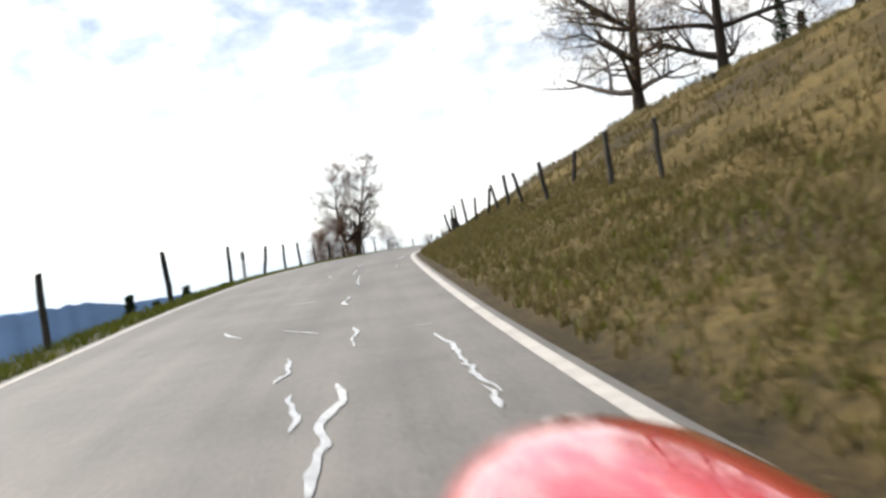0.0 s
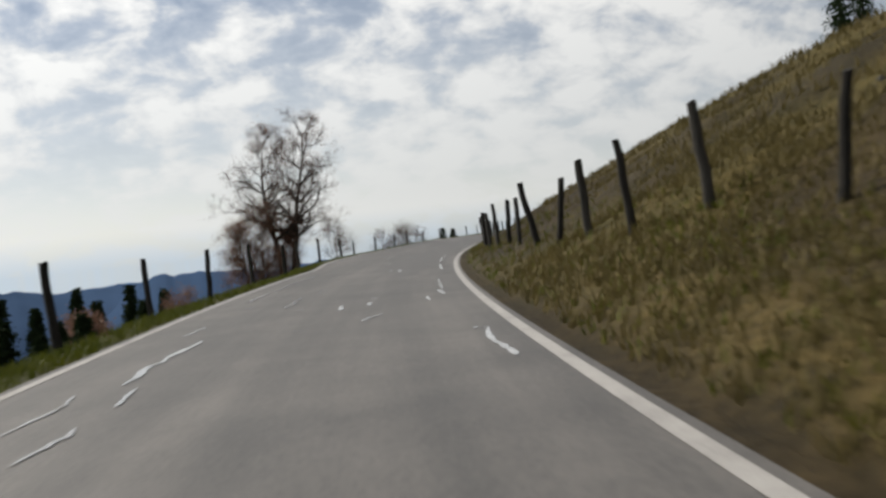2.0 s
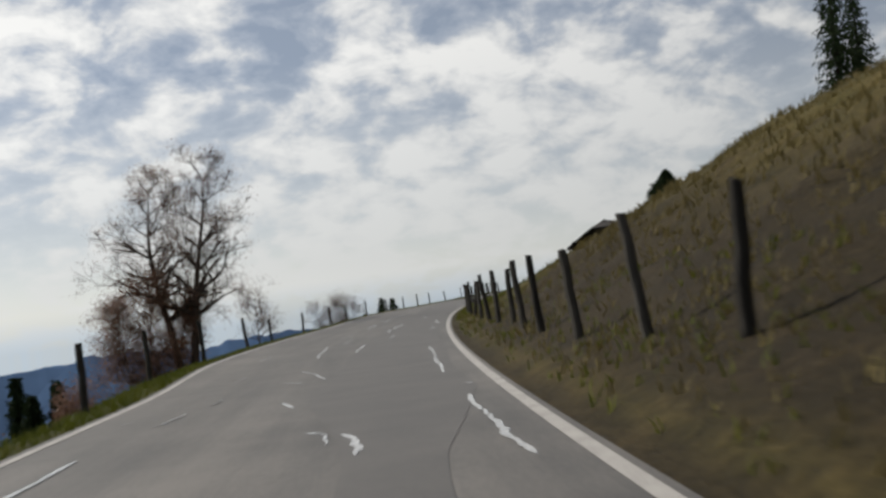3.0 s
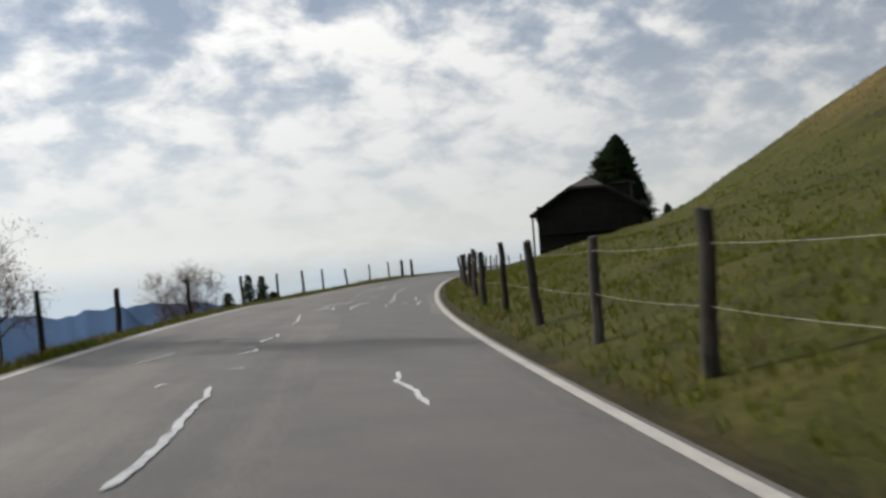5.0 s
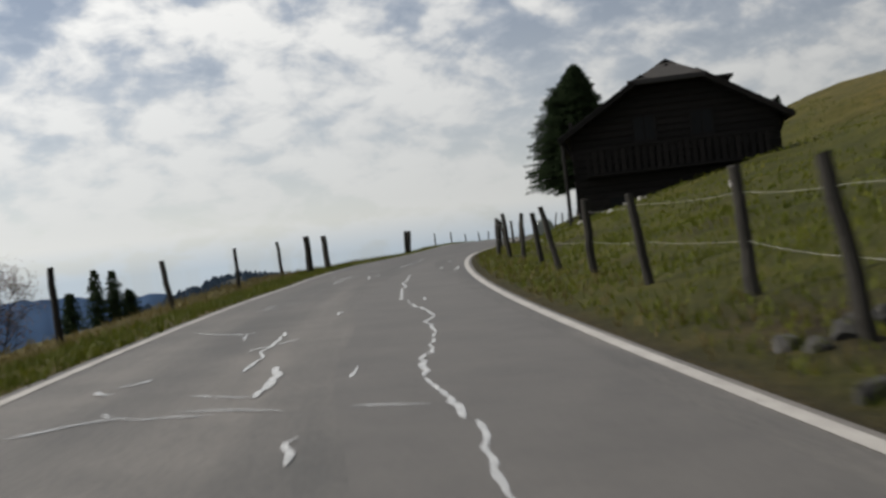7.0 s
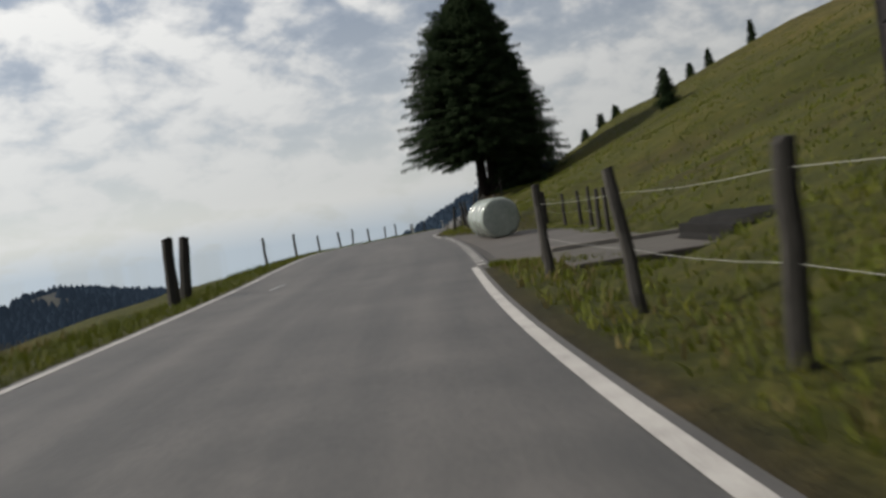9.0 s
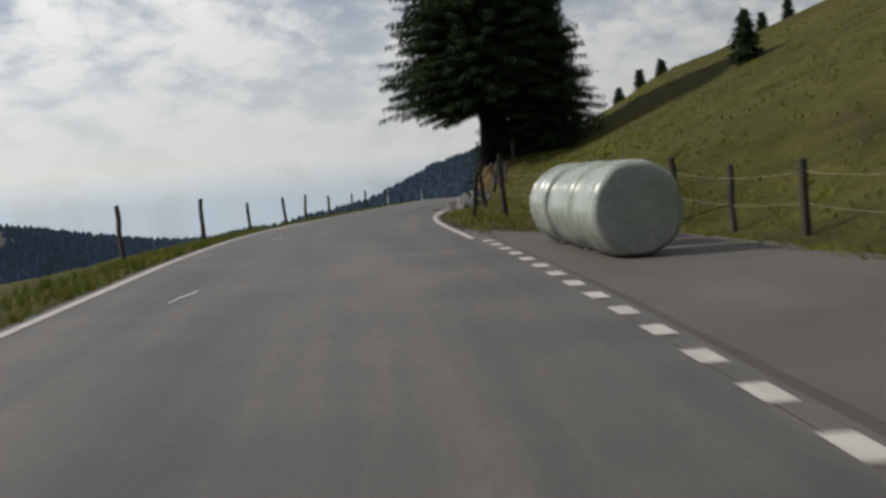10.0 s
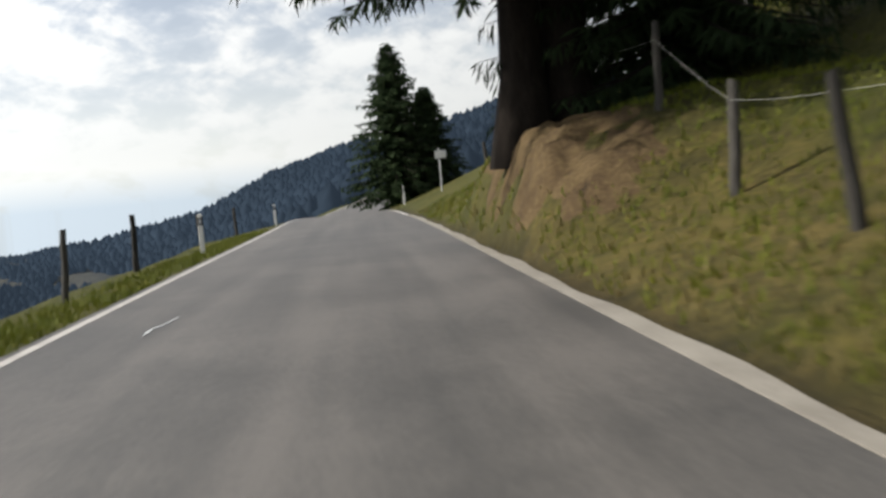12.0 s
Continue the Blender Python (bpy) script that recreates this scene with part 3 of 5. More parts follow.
def build_ground():
    s = np.concatenate([np.arange(-400, -60, 20), np.arange(-60, -16, 4), np.arange(-16, 300, 0.8), np.arange(300, 420, 3), np.arange(420, 1400, 20)])
    right = np.array([0.0, 0.13, 0.3, 0.5, 0.75, 1.0, 1.3, 1.65, 2.0, 2.4, 2.9, 3.5, 4.2, 5, 6, 7, 8.2, 9.6, 11, 13, 15, 17.5, 20, 23, 26.5, 30, 34, 39, 45, 52, 60, 70, 82, 96, 110, 130, 160, 220, 320, 500, 900, 1800, 3500])
    left = np.array([0.0, 0.13, 0.3, 0.5, 0.75, 1.0, 1.3, 1.65, 2.0, 2.5, 3.0, 3.7, 4.6, 5.6, 7, 8.6, 10.5, 13, 16, 20, 25, 32, 40, 50, 62, 78, 98, 120, 150, 190, 240, 300, 360, 420, 480, 540, 600, 660, 720, 800, 900, 1100, 1500, 2200, 3300, 4700])
    n = len(left) + len(right)
    lat = np.empty((len(s), n))
    lat[:, :len(left)] = -tab(RW, s)[:, None] - left[::-1][None]
    lat[:, len(left):] = right[None]
    ss = np.repeat(s[:, None], n, 1)
    z = ground_z(ss, lat)
    x, y = plan(ss, lat)
    ridge, top = far_hills(x, y)
    away = smooth_step(110, 420, np.hypot(x - 60, y - 215)) * np.where(lat < 0, 1, smooth_step(330, 480, ss))
    z = z + away * ridge * np.maximum(top - z, 0)
    co = np.stack([x, y, z], -1).reshape(-1, 3)
    i, j = np.meshgrid(np.arange(len(s) - 1), np.arange(n - 1), indexing="ij")
    a = (i * n + j).ravel()
    quads = np.stack([a, a + 1, a + n + 1, a + n], -1)
    me = fast_mesh("ground", co, quads, MEADOW, True)
    v = -lat - tab(RW, ss)
    dry = np.where(lat > 0, np.interp(ss, [-40, 34, 50, 84, 104, 150, 200, 420], [1.0, 1.0, 0.6, 0.6, 0.12, 0.1, 0.18, 0.25]) + 0.9 * smooth_step(17, 27, lat) * smooth_step(60, 130, ss) * (1 - 0.75 * smooth_step(185, 215, ss)), np.interp(ss, [-40, 100, 118, 170, 190, 420], [0.1, 0.25, 0.6, 0.5, 0.1, 0.1]))
    dry = np.maximum(dry, 0.55 * np.exp(-((ss - 256) / 9) ** 2) * (lat > 0) * (1 - smooth_step(2.5, 5, lat)))
    soil_dark = np.where(lat > 0, 1 - smooth_step(0.15, np.interp(ss, [90, 100], [0.85, 0.55]), lat), 1 - smooth_step(0.02, 0.2, v)) * 0.85
    soil_dark = np.maximum(soil_dark, 0.4 * np.exp(-((ss - 264) / 4) ** 2) * smooth_step(0.3, 0.8, lat) * (1 - smooth_step(2.6, 4.5, lat)))
    soil_dark = np.maximum(soil_dark, 0.7 * np.exp(-((ss - 225) / 2.2) ** 2) * smooth_step(0.3, 0.9, lat) * (1 - smooth_step(3.0, 5.0, lat)))
    soil_dark = np.maximum(soil_dark, 0.55 * np.exp(-((ss - 22) / 14) ** 2) * np.exp(-((lat - 1.2) / 0.7) ** 2))
    # darkened band over the bank, s 48 to 98, fading out by lat 10
    soil_dark = np.maximum(soil_dark, 0.92 * smooth_step(48, 62, ss) * (1 - smooth_step(84, 98, ss)) * smooth_step(0.3, 0.9, lat) * (1 - smooth_step(3.0, 10, lat)))
    soil_dark = np.maximum(soil_dark, 0.95 * np.exp(-((ss - 149.5) / 2.4) ** 2) * np.exp(-((lat - 1.3) / 0.9) ** 2))
    # bank: noise patches for soil pockets and the painted shade of tussock hollows
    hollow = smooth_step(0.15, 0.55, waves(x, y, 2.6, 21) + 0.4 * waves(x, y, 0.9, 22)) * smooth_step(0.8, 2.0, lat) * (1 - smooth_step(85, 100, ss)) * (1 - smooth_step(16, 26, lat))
    soil_dark = np.maximum(soil_dark, 0.72 * hollow)
    # pasture: weaker patches of the same dark, not tied to the relief
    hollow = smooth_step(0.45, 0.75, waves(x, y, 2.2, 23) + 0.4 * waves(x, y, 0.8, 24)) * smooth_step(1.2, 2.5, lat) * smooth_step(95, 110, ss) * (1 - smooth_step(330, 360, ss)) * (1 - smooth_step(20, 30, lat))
    soil_dark = np.maximum(soil_dark, 0.45 * hollow)
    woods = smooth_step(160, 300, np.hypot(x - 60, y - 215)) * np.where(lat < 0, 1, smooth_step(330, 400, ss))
    for key, val in (("dry", dry), ("earth", soil_dark), ("hazy_woodland", woods)):
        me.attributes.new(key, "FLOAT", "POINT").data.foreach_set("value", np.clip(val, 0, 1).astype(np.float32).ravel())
    ob = new("ground", me)
    return tagged(ob, "alpine meadow hillside, dry brown grass turning to green pasture", "ground", kind="structure")


ground = build_ground()


def ribbon(s0, s1, la, lb, lift, step=1.0, depth=0.0):
    """A strip along the road between two sideways offsets (numbers or functions of s)."""
    fa = la if callable(la) else (lambda t: la)
    fb = lb if callable(lb) else (lambda t: lb)
    count = max(2, int(math.ceil((s1 - s0) / step)) + 1)
    verts, faces = [], []
    for t in np.linspace(s0, s1, count):
        verts += [on_road(t, fa(t), lift), on_road(t, fb(t), lift)]
        if depth:
            verts += [on_road(t, fa(t), lift - depth), on_road(t, fb(t), lift - depth)]
    k = 4 if depth else 2
    for i in range(count - 1):
        a, b = i * k, (i + 1) * k
        faces.append((a, a + 1, b + 1, b))
        if depth:
            faces += [(a + 2, a, b, b + 2), (a + 1, a + 3, b + 3, b + 1)]
    return verts, faces


road_v, road_f = ribbon(-60, 420, lambda t: -width(t) - 0.16, lambda t: 0.14 + 0.16 * (200 < t < 226), 0.0, 1.0, 0.14)
road = piece("road", road_v, road_f, ASPHALT)
tagged(road, "worn grey asphalt mountain road with shiny crack seals", "road", kind="structure")
row_s = np.repeat(np.linspace(-60, 420, len(road_v) // 4), 4)
road.data.attributes.new("fresh", "FLOAT", "POINT").data.foreach_set("value", smooth_step(146, 178, row_s).astype(np.float32))
along_uv = road.data.uv_layers.new(name="along")
for lp in road.data.loops:
    k = lp.vertex_index
    along_uv.data[lp.index].uv = (0.0 if k % 2 else -5.0, row_s[k])


def edge_line(s0, s1, lat, wide=0.12):
    f = lat if callable(lat) else (lambda t: lat)
    ob = piece("edge_line", *ribbon(s0, s1, lambda t: f(t) - wide / 2, lambda t: f(t) + wide / 2, 0.005), PAINT)
    return tagged(ob, "white painted edge line on the asphalt", "road marking", kind="structure")


edge_line(-60, 201.5, 0.0)
edge_line(221.5, 246, 0.0, 0.10)
edge_line(286, 420, 0.0)
edge_line(-60, 420, lambda t: -width(t), 0.11)
for k in range(19):
    a = 202.0 + k * 1.02
    ob = piece("dash", *ribbon(a, a + 0.44, 0.07, 0.23, 0.006, 0.22), PAINT)
    tagged(ob, "short white painted dash across the yard entrance", "road marking", group="dashes at the yard", kind="structure")

yard_v, yard_f = [], []
YS, YL = np.linspace(201.5, 224.5, 47), np.linspace(0.1, 6.6, 15)
for a in YS:
    for b in YL:
        edge = 0.35 * math.sin(a * 1.3) + 0.25 * math.sin(a * 2.9)
        reach = (4.1 + 0.3 * edge) * min(1, max(0.03, (a - 201.2) / 2.6)) * min(1, max(0.03, (224.8 - a) / 3.2))
        q = spot(a, 0.1 + (b - 0.1) * reach / 6.6, 0.018)
        if b < 0.2:
            q.z = float(tab(RZ, a)) + 0.002
        yard_v.append(q)
for i in range(len(YS) - 1):
    for j in range(len(YL) - 1):
        a = i * len(YL) + j
        yard_f.append((a, a + 1, a + 1 + len(YL), a + len(YL)))
tagged(piece("yard", yard_v, yard_f, YARD), "worn dusty asphalt yard beside the road", "yard", kind="structure")

gutter = piece("gutter", *ribbon(234, 286, 0.03, lambda t: 0.05 + 0.15 * min(1, (t - 234) / 9) + 0.03 * math.sin(t * 0.9) + 0.02 * math.sin(t * 2.3), 0.01, 0.5, 0.12), CONCRETE)
tagged(gutter, "pale concrete gutter strip along the road edge", "gutter", kind="structure")

# far mountains behind the valley, their blue haze put into colour and emission
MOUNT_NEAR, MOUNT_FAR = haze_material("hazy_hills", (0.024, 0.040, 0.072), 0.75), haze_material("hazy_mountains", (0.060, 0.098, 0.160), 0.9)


def mountain_range(dist, b0, b1, peak, rough, mat, seed, floor=-260):
    bearings = np.arange(b0, b1, 0.12)
    verts, faces = [], []
    for b in bearings:
        a = radians(b)
        h = peak + rough * (0.55 * float(waves(b, 0, 4.1, seed)) + 0.3 * float(waves(b, 0, 1.5, seed + 1)) + 0.12 * float(waves(b, 0, 0.45, seed + 2)))
        ends = min(1.0, (b - b0) / 5, (b1 - b) / 5)
        h = floor + (h - floor) * max(0.0, ends) ** 0.5
        for d, z in ((dist - 500, floor), (dist - 200, (floor + h) * 0.5 + 14 * float(waves(b, 3, 0.9, seed + 4))), (dist, h), (dist + 300, floor)):
            verts.append((60 + d * math.sin(a), 100 + d * math.cos(a), z))
    for i in range(len(bearings) - 1):
        for j in range(3):
            a = i * 4 + j
            faces.append((a, a + 1, a + 5, a + 4))
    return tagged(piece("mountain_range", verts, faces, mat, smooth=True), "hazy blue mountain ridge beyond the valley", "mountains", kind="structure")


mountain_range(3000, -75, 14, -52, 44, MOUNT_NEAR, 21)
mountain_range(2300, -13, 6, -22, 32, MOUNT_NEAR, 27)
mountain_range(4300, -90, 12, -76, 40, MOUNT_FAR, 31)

# ---- trees ----
def needle_sprays(rng, height, reach, clear, whorls, per, sprays, size, lean=0.0, ragged=0.25, full=0):
    """Trunk, limbs and needle sprays of a spruce, standing at the origin."""
    limbs, quads = [], []
    trunk_r = height * (0.027 if full else 0.02)
    n = 10
    pts = [(lean * (i / n) ** 2 * height + 0.03 * height * 0.1 * math.sin(i), 0.05 * math.cos(i * 1.7), height * i / n) for i in range(n + 1)]
    trunk = tube(pts, [trunk_r * ((1.5 if full else 1.35) if i == 0 else 1) * (1 - i / n) ** 0.8 + 0.02 for i in range(n + 1)], 9)
    for w in range(whorls):
        f = w / (whorls - 1)
        z = clear + (height - clear) * f ** 0.92
        length = reach * ((1 - f) ** 0.8 if full == 0 else (1 - f ** 1.7) ** 0.72) * min(1.0, 0.6 + f * 5) + 0.15
        for k in range(per):
            if rng.random() < ragged * 0.25:
                continue
            a = 2 * math.pi * (k + rng.random()) / per
            ln = length * (1 - ragged + 2 * ragged * rng.random())
            out = Vector((math.cos(a), math.sin(a), 0))
            droop = -0.38 + 0.75 * f + rng.uniform(-0.1, 0.1)
            base = Vector((lean * (z / height) ** 2 * height, 0, z + rng.uniform(-0.2, 0.2) * (2.2 if full else 1)))
            tip = base + out * ln + Vector((0, 0, droop * ln))
            mid = base + out * ln * 0.55 + Vector((0, 0, droop * ln * 0.65))
            limbs.append(tube([base, mid, tip], [0.012 * ln + 0.012, 0.007 * ln + 0.006, 0.004], 3, False))
            cross = out.cross(Vector((0, 0, 1)))
            m = max(3, int(sprays * ln / reach))
            for q in range(m):
                u = (q + 0.4 + 0.6 * rng.random()) / m
                p = base.lerp(mid, u / 0.55) if u < 0.55 else mid.lerp(tip, (u - 0.55) / 0.45)
                sz = size * (0.65 + 0.7 * rng.random()) * (1.15 - (0.45 if full else 0.5) * u)
                for sgn in (-1, 1):
                    d = (cross * sgn * rng.uniform(0.3, 1.0) + out * rng.uniform(-0.1, 0.6) + Vector((0, 0, rng.uniform(-2.0, -0.1) if full else rng.uniform(-1.2, 0.0)))).normalized()
                    side = d.cross(Vector((rng.uniform(-1, 1), rng.uniform(-1, 1), rng.uniform(-0.4, 1)))).normalized() * sz * (0.06 if full else 0.14)
                    end = p + d * sz
                    quads.append((p, p + d * sz * 0.5 + side, end, p + d * sz * 0.5 - side))
    co = np.array([v for q in quads for v in q], np.float32)
    return trunk, joined(limbs), co, np.arange(len(co)).reshape(-1, 4)


def spruce(s, lat, height, reach, clear, seed, label, sink=0.1, whorls=34, per=9, sprays=9, size=0.8, place=None, ragged=0.25, dz=0.0, lean=0.0, full=0):
    rng = random.Random(seed)
    trunk, limbs, co, quads = needle_sprays(rng, height, reach, clear, whorls, per, sprays, size, lean, ragged, full)
    ob = new("spruce")
    ob.location = place if place is not None else spot(s, lat, -sink + dz)
    piece("trunk", *trunk, DARK_BARK, ob, smooth=True)
    tagged(piece("limb", *limbs, DARK_BARK, ob), kind="stuff")
    crown = new("crown", fast_mesh("crown", co, quads, NEEDLE))
    crown.parent = ob
    tagged(crown, kind="stuff")
    return tagged(ob, label, "spruce tree")


def branching(rng, start, way, length, radius, level, last, tubes, tips, bend=0.35):
    """A limb that forks on; fills tubes by level and the twig tips."""
    steps = 5 if level < 2 else 3
    pts, rad, p, d = [start], [radius], start.copy(), way.normalized()
    for i in range(steps):
        d = (d + Vector((rng.uniform(-1, 1), rng.uniform(-1, 1), rng.uniform(-0.6, 0.9))) * bend * 0.42).normalized()
        p = p + d * length / steps
        pts.append(p.copy())
        rad.append(radius * (1 - 0.62 * (i + 1) / steps))
    tubes.setdefault(min(level, 2), []).append(tube(pts, rad, 8 if level == 0 else 5 if level < 3 else 3, level < 2))
    if level == last:
        tips.append((pts[-1], d))
        tips.append((pts[-2], d))
        return
    kids = rng.randint(4, 5) if level < 2 else rng.randint(2, 4)
    for k in range(kids):
        u = rng.uniform(0.35, 1.0) if level else rng.uniform(0.3, 1.0)
        i = min(int(u * steps), steps - 1)
        at_ = pts[i].lerp(pts[i + 1], u * steps - i)
        axis = d.orthogonal()
        axis.rotate(Matrix.Rotation(rng.uniform(0, 2 * math.pi), 3, d))
        new_way = (d * rng.uniform(0.45, 0.95) + axis.normalized() * rng.uniform(0.5, 1.0) + Vector((0, 0, 0.12))).normalized()
        branching(rng, at_, new_way, length * rng.uniform(0.45, 0.72), max(rad[i] * rng.uniform(0.45, 0.65), 0.009), level + 1, last, tubes, tips, bend)


def leaf_quads(rng, tips, per, spread, size):
    co = []
    for p, d in tips:
        for _ in range(per if per >= 1 else int(rng.random() < per)):
            q = p + Vector((rng.gauss(0, 1), rng.gauss(0, 1), rng.gauss(0, 1))) * spread
            a = Vector((rng.gauss(0, 1), rng.gauss(0, 1), rng.gauss(0, 1))).normalized()
            b = a.orthogonal().normalized()
            z = size * rng.uniform(0.6, 1.3)
            co += [q - a * z, q + b * z * 0.5, q + a * z, q - b * z * 0.5]
    co = np.array(co, np.float32).reshape(-1, 3)
    return co, np.arange(len(co)).reshape(-1, 4)


def bare_tree(place, stems, height, seed, label, leaf=LEAF_YELLOW, per=1, leaf_size=0.07, last=4, spread=0.25, trunk_r=0.2, bend=0.35, name="maple_tree", thick=1.0, low=2, reach=lambda f: 0.36 - 0.18 * f):
    """An almost leafless tree; stems: (dx, dy, lean x, lean y, share of the height)."""
    rng = random.Random(seed)
    ob = new(name)
    ob.location = place
    tips = []
    for dx, dy, lx, ly, share in stems:
        h = height * share
        tubes = {}
        base = Vector((dx, dy, -0.3))
        pts, rad, p, d = [base], [trunk_r * share * 1.35], base.copy(), Vector((lx, ly, 1)).normalized()
        n = 9
        for i in range(n):
            d = (d + Vector((rng.uniform(-1, 1), rng.uniform(-1, 1), 0.7)) * 0.09).normalized()
            p = p + d * h * 0.92 / n
            pts.append(p.copy())
            rad.append(trunk_r * share * (1 - 0.9 * ((i + 1) / n) ** 0.9))
        piece("trunk", *tube(pts, rad, 9), BARK, ob, smooth=True)
        for i in range(low, n + 1):
            for k in range(4 if i < n else 3):
                a = rng.uniform(0, 2 * math.pi)
                f = i / n
                way = Vector((math.cos(a), math.sin(a), rng.uniform(-0.1, 0.5) + 0.8 * f))
                ln = h * reach(f) * rng.uniform(0.65, 1.2)
                branching(rng, pts[i].copy(), way, ln, max(rad[i] * 0.55, 0.03) * thick, 1, last, tubes, tips, bend)
        for lev, t in tubes.items():
            v, f_ = joined(t)
            tagged(piece("limb" if lev < 2 else "twig", v, f_, BARK if lev < 2 else TWIG, ob), kind="stuff")
    if per:
        co, quads = leaf_quads(rng, tips, per, spread, leaf_size)
        crown = tagged(new("crown", fast_mesh("crown", co, quads, leaf)), kind="stuff")
        crown.parent = ob
    return tagged(ob, label, "tree")


def at_xy(x, y, z):
    return Vector((x, y, z))


# the twin tree at the left road edge, the rust-leaved tree below it and a small one farther on
bare_tree(at_xy(0.5, 121.2, -0.7), [(0.2, 0, 0.085, 0, 1.0), (-0.4, 0.1, -0.15, 0.02, 0.95)], 13.2, 5, "tall bare twin-stemmed maple with a few last leaves beside the road", LEAF_RUST, 1, 0.05, 5, 0.22, 0.30, thick=1.45, low=3, reach=lambda f: 0.27 - 0.16 * f)
bare_tree(at_xy(-1.7, 121.0, -1.2), [(0, 0, 0.05, 0, 1.0), (1.2, 0.5, 0.22, 0, 0.8), (-1.0, -0.3, -0.2, 0, 0.85)], 6.6, 11, "small bushy tree in rust-brown autumn leaf", LEAF_RUST, 5, 0.05, 4, 0.30, 0.10, name="beech_tree", low=1, reach=lambda f: 0.24 - 0.10 * f)
bare_tree(at_xy(5.9, 155.5, -1.9), [(0, 0, 0.10, 0, 1.0)], 6.9, 13, "small bare tree with a few pinkish leaves beyond the road edge", LEAF_RUST, 1, 0.06, 4, 0.3, 0.12, low=4, reach=lambda f: 0.30 - 0.12 * f)
# hilltop trees by the start
bare_tree(spot(56.5, 12.6, 0.0), [(0, 0, -0.11, 0, 1.0)], 16.5, 23, "large bare maple on the slope with thin yellow leaves", LEAF_YELLOW, 1, 0.06, 5, 0.25, 0.36, bend=0.55, thick=1.15, low=1, reach=lambda f: 0.33 - 0.12 * f)
bare_tree(spot(54.5, 17.0, 0.0), [(0, 0, -0.10, 0.03, 1.0)], 15.5, 29, "bare maple on the slope with brown leaves", LEAF_RUST, 3, 0.07, 5, 0.3, 0.34, bend=0.55, thick=1.15, low=1, reach=lambda f: 0.29 - 0.10 * f)
bare_tree(spot(48.0, 22.0, 0.0), [(0, 0, 0.02, 0, 1.0), (1, 0, 0.2, 0, 0.8)], 11.0, 37, "hill tree in orange-brown autumn leaf", LEAF_RUST, 6, 0.12, 4, 0.4, 0.22, name="beech_tree")
for k, (x, y, h, r) in enumerate(((71.3, 162.0, 25.5, 4.2), (76.0, 165.0, 23.5, 3.8), (80.5, 159.5, 22.0, 3.6))):
    spruce(0, 0, h, r, 1.0, 41 + k, "dark spruce standing behind the hill crest", place=at_xy(x, y, 8.2), whorls=32, sprays=10, size=1.0)
spruce(0, 0, 2.6, 0.9, 0.2, 44, "small spruce on the pasture crest", place=spot(262.2, 15.1, -0.1), whorls=26, per=9, sprays=12, size=0.28)
for k, (s, lat, h) in enumerate(((274.5, 9.5, 0.9), (275.5, 11.0, 1.2), (274.0, 12.2, 0.8), (273.5, 18.5, 1.1), (273.0, 20.0, 1.4), (272.5, 23.5, 1.6))):
    spruce(s, lat, h * 1.05, 0.36, 0.05, 240 + k, "young spruce on the hill crest", whorls=22, per=8, sprays=9, size=0.17)
# beyond the left edge
bare_tree(at_xy(23.3, 250.0, -4.5), [(0, 0, 0.05, 0, 1.0), (1.5, 0, 0.3, 0, 0.9), (-1.5, 0.5, -0.3, 0, 0.92), (0.3, 1.2, 0.1, 0.1, 0.95)], 9.5, 53, "round bare bushy tree beyond the road edge", LEAF_RUST, 0.5, 0.1, 4, 0.4, 0.14, name="hazel_tree")
for k, (x, y, z, h) in enumerate(((43.5, 327, -5.5, 9.8), (46.6, 329, -5.0, 9.0), (49.4, 331, -5.0, 5.6), (40.0, 333, -5.5, 6.4))):
    spruce(0, 0, h, 2.5, 0.4, 60 + k, "small dark spruce beyond the road edge", place=at_xy(x, y, z), whorls=20, per=8, sprays=9, size=0.9, ragged=0.42)
for k, (x, y, z, h, r) in enumerate(((-38, 190, -19, 18, 3.4), (-33, 187, -18, 15.5, 3.0), (-29, 195, -18, 17.5, 3.3), (-25.5, 190, -17.5, 15, 2.8), (-22, 198, -17, 16.2, 3.2), (-19.4, 192, -16.5, 13.6, 2.7), (-17, 196, -16, 14.2, 2.9), (-24.9, 160, -15.0, 11.6, 2.7), (-21.2, 154, -14.0, 11.4, 2.8), (-27.5, 163, -16.0, 11.0, 2.6))):
    spruce(0, 0, h, r, 0.4, 70 + k, "dark spruce on the slope below the road", place=at_xy(x, y, z), whorls=34, per=9, sprays=12, size=1.0, ragged=0.34)
for k, (x, y, z, h) in enumerate(((-26.5, 178, -16, 11.5), (-14.2, 188, -15, 11.0), (-23.0, 167, -15, 10.0))):
    bare_tree(at_xy(x, y, z), [(0, 0, 0.05, 0, 1.0), (0.8, 0, 0.2, 0, 0.8)], h, 95 + k, "brown autumn tree among the spruces below the road", LEAF_RUST, 3, 0.14, 4, 0.5, 0.14, name="beech_tree", low=2)
# the great spruce at the bend, and those past it
spruce(0, 0, 15.2, 4.8, 4.6, 81, "old spruce stem grown close beside the great spruce", place=spot(264.8, 1.15, -0.3), whorls=62, per=16, sprays=118, size=0.54, ragged=0.22, full=1)
spruce(0, 0, 16.6, 3.55, 4.6, 83, "huge old spruce with drooping branches on the roadside bank", place=spot(265.2, 1.95, -0.5), whorls=74, per=16, sprays=118, size=0.55, ragged=0.22, full=1)
spruce(266.0, 4.4, 9.2, 3.2, 0.5, 85, "low dense spruce beside the great spruce", whorls=46, per=13, sprays=46, size=0.5, ragged=0.2, full=1)
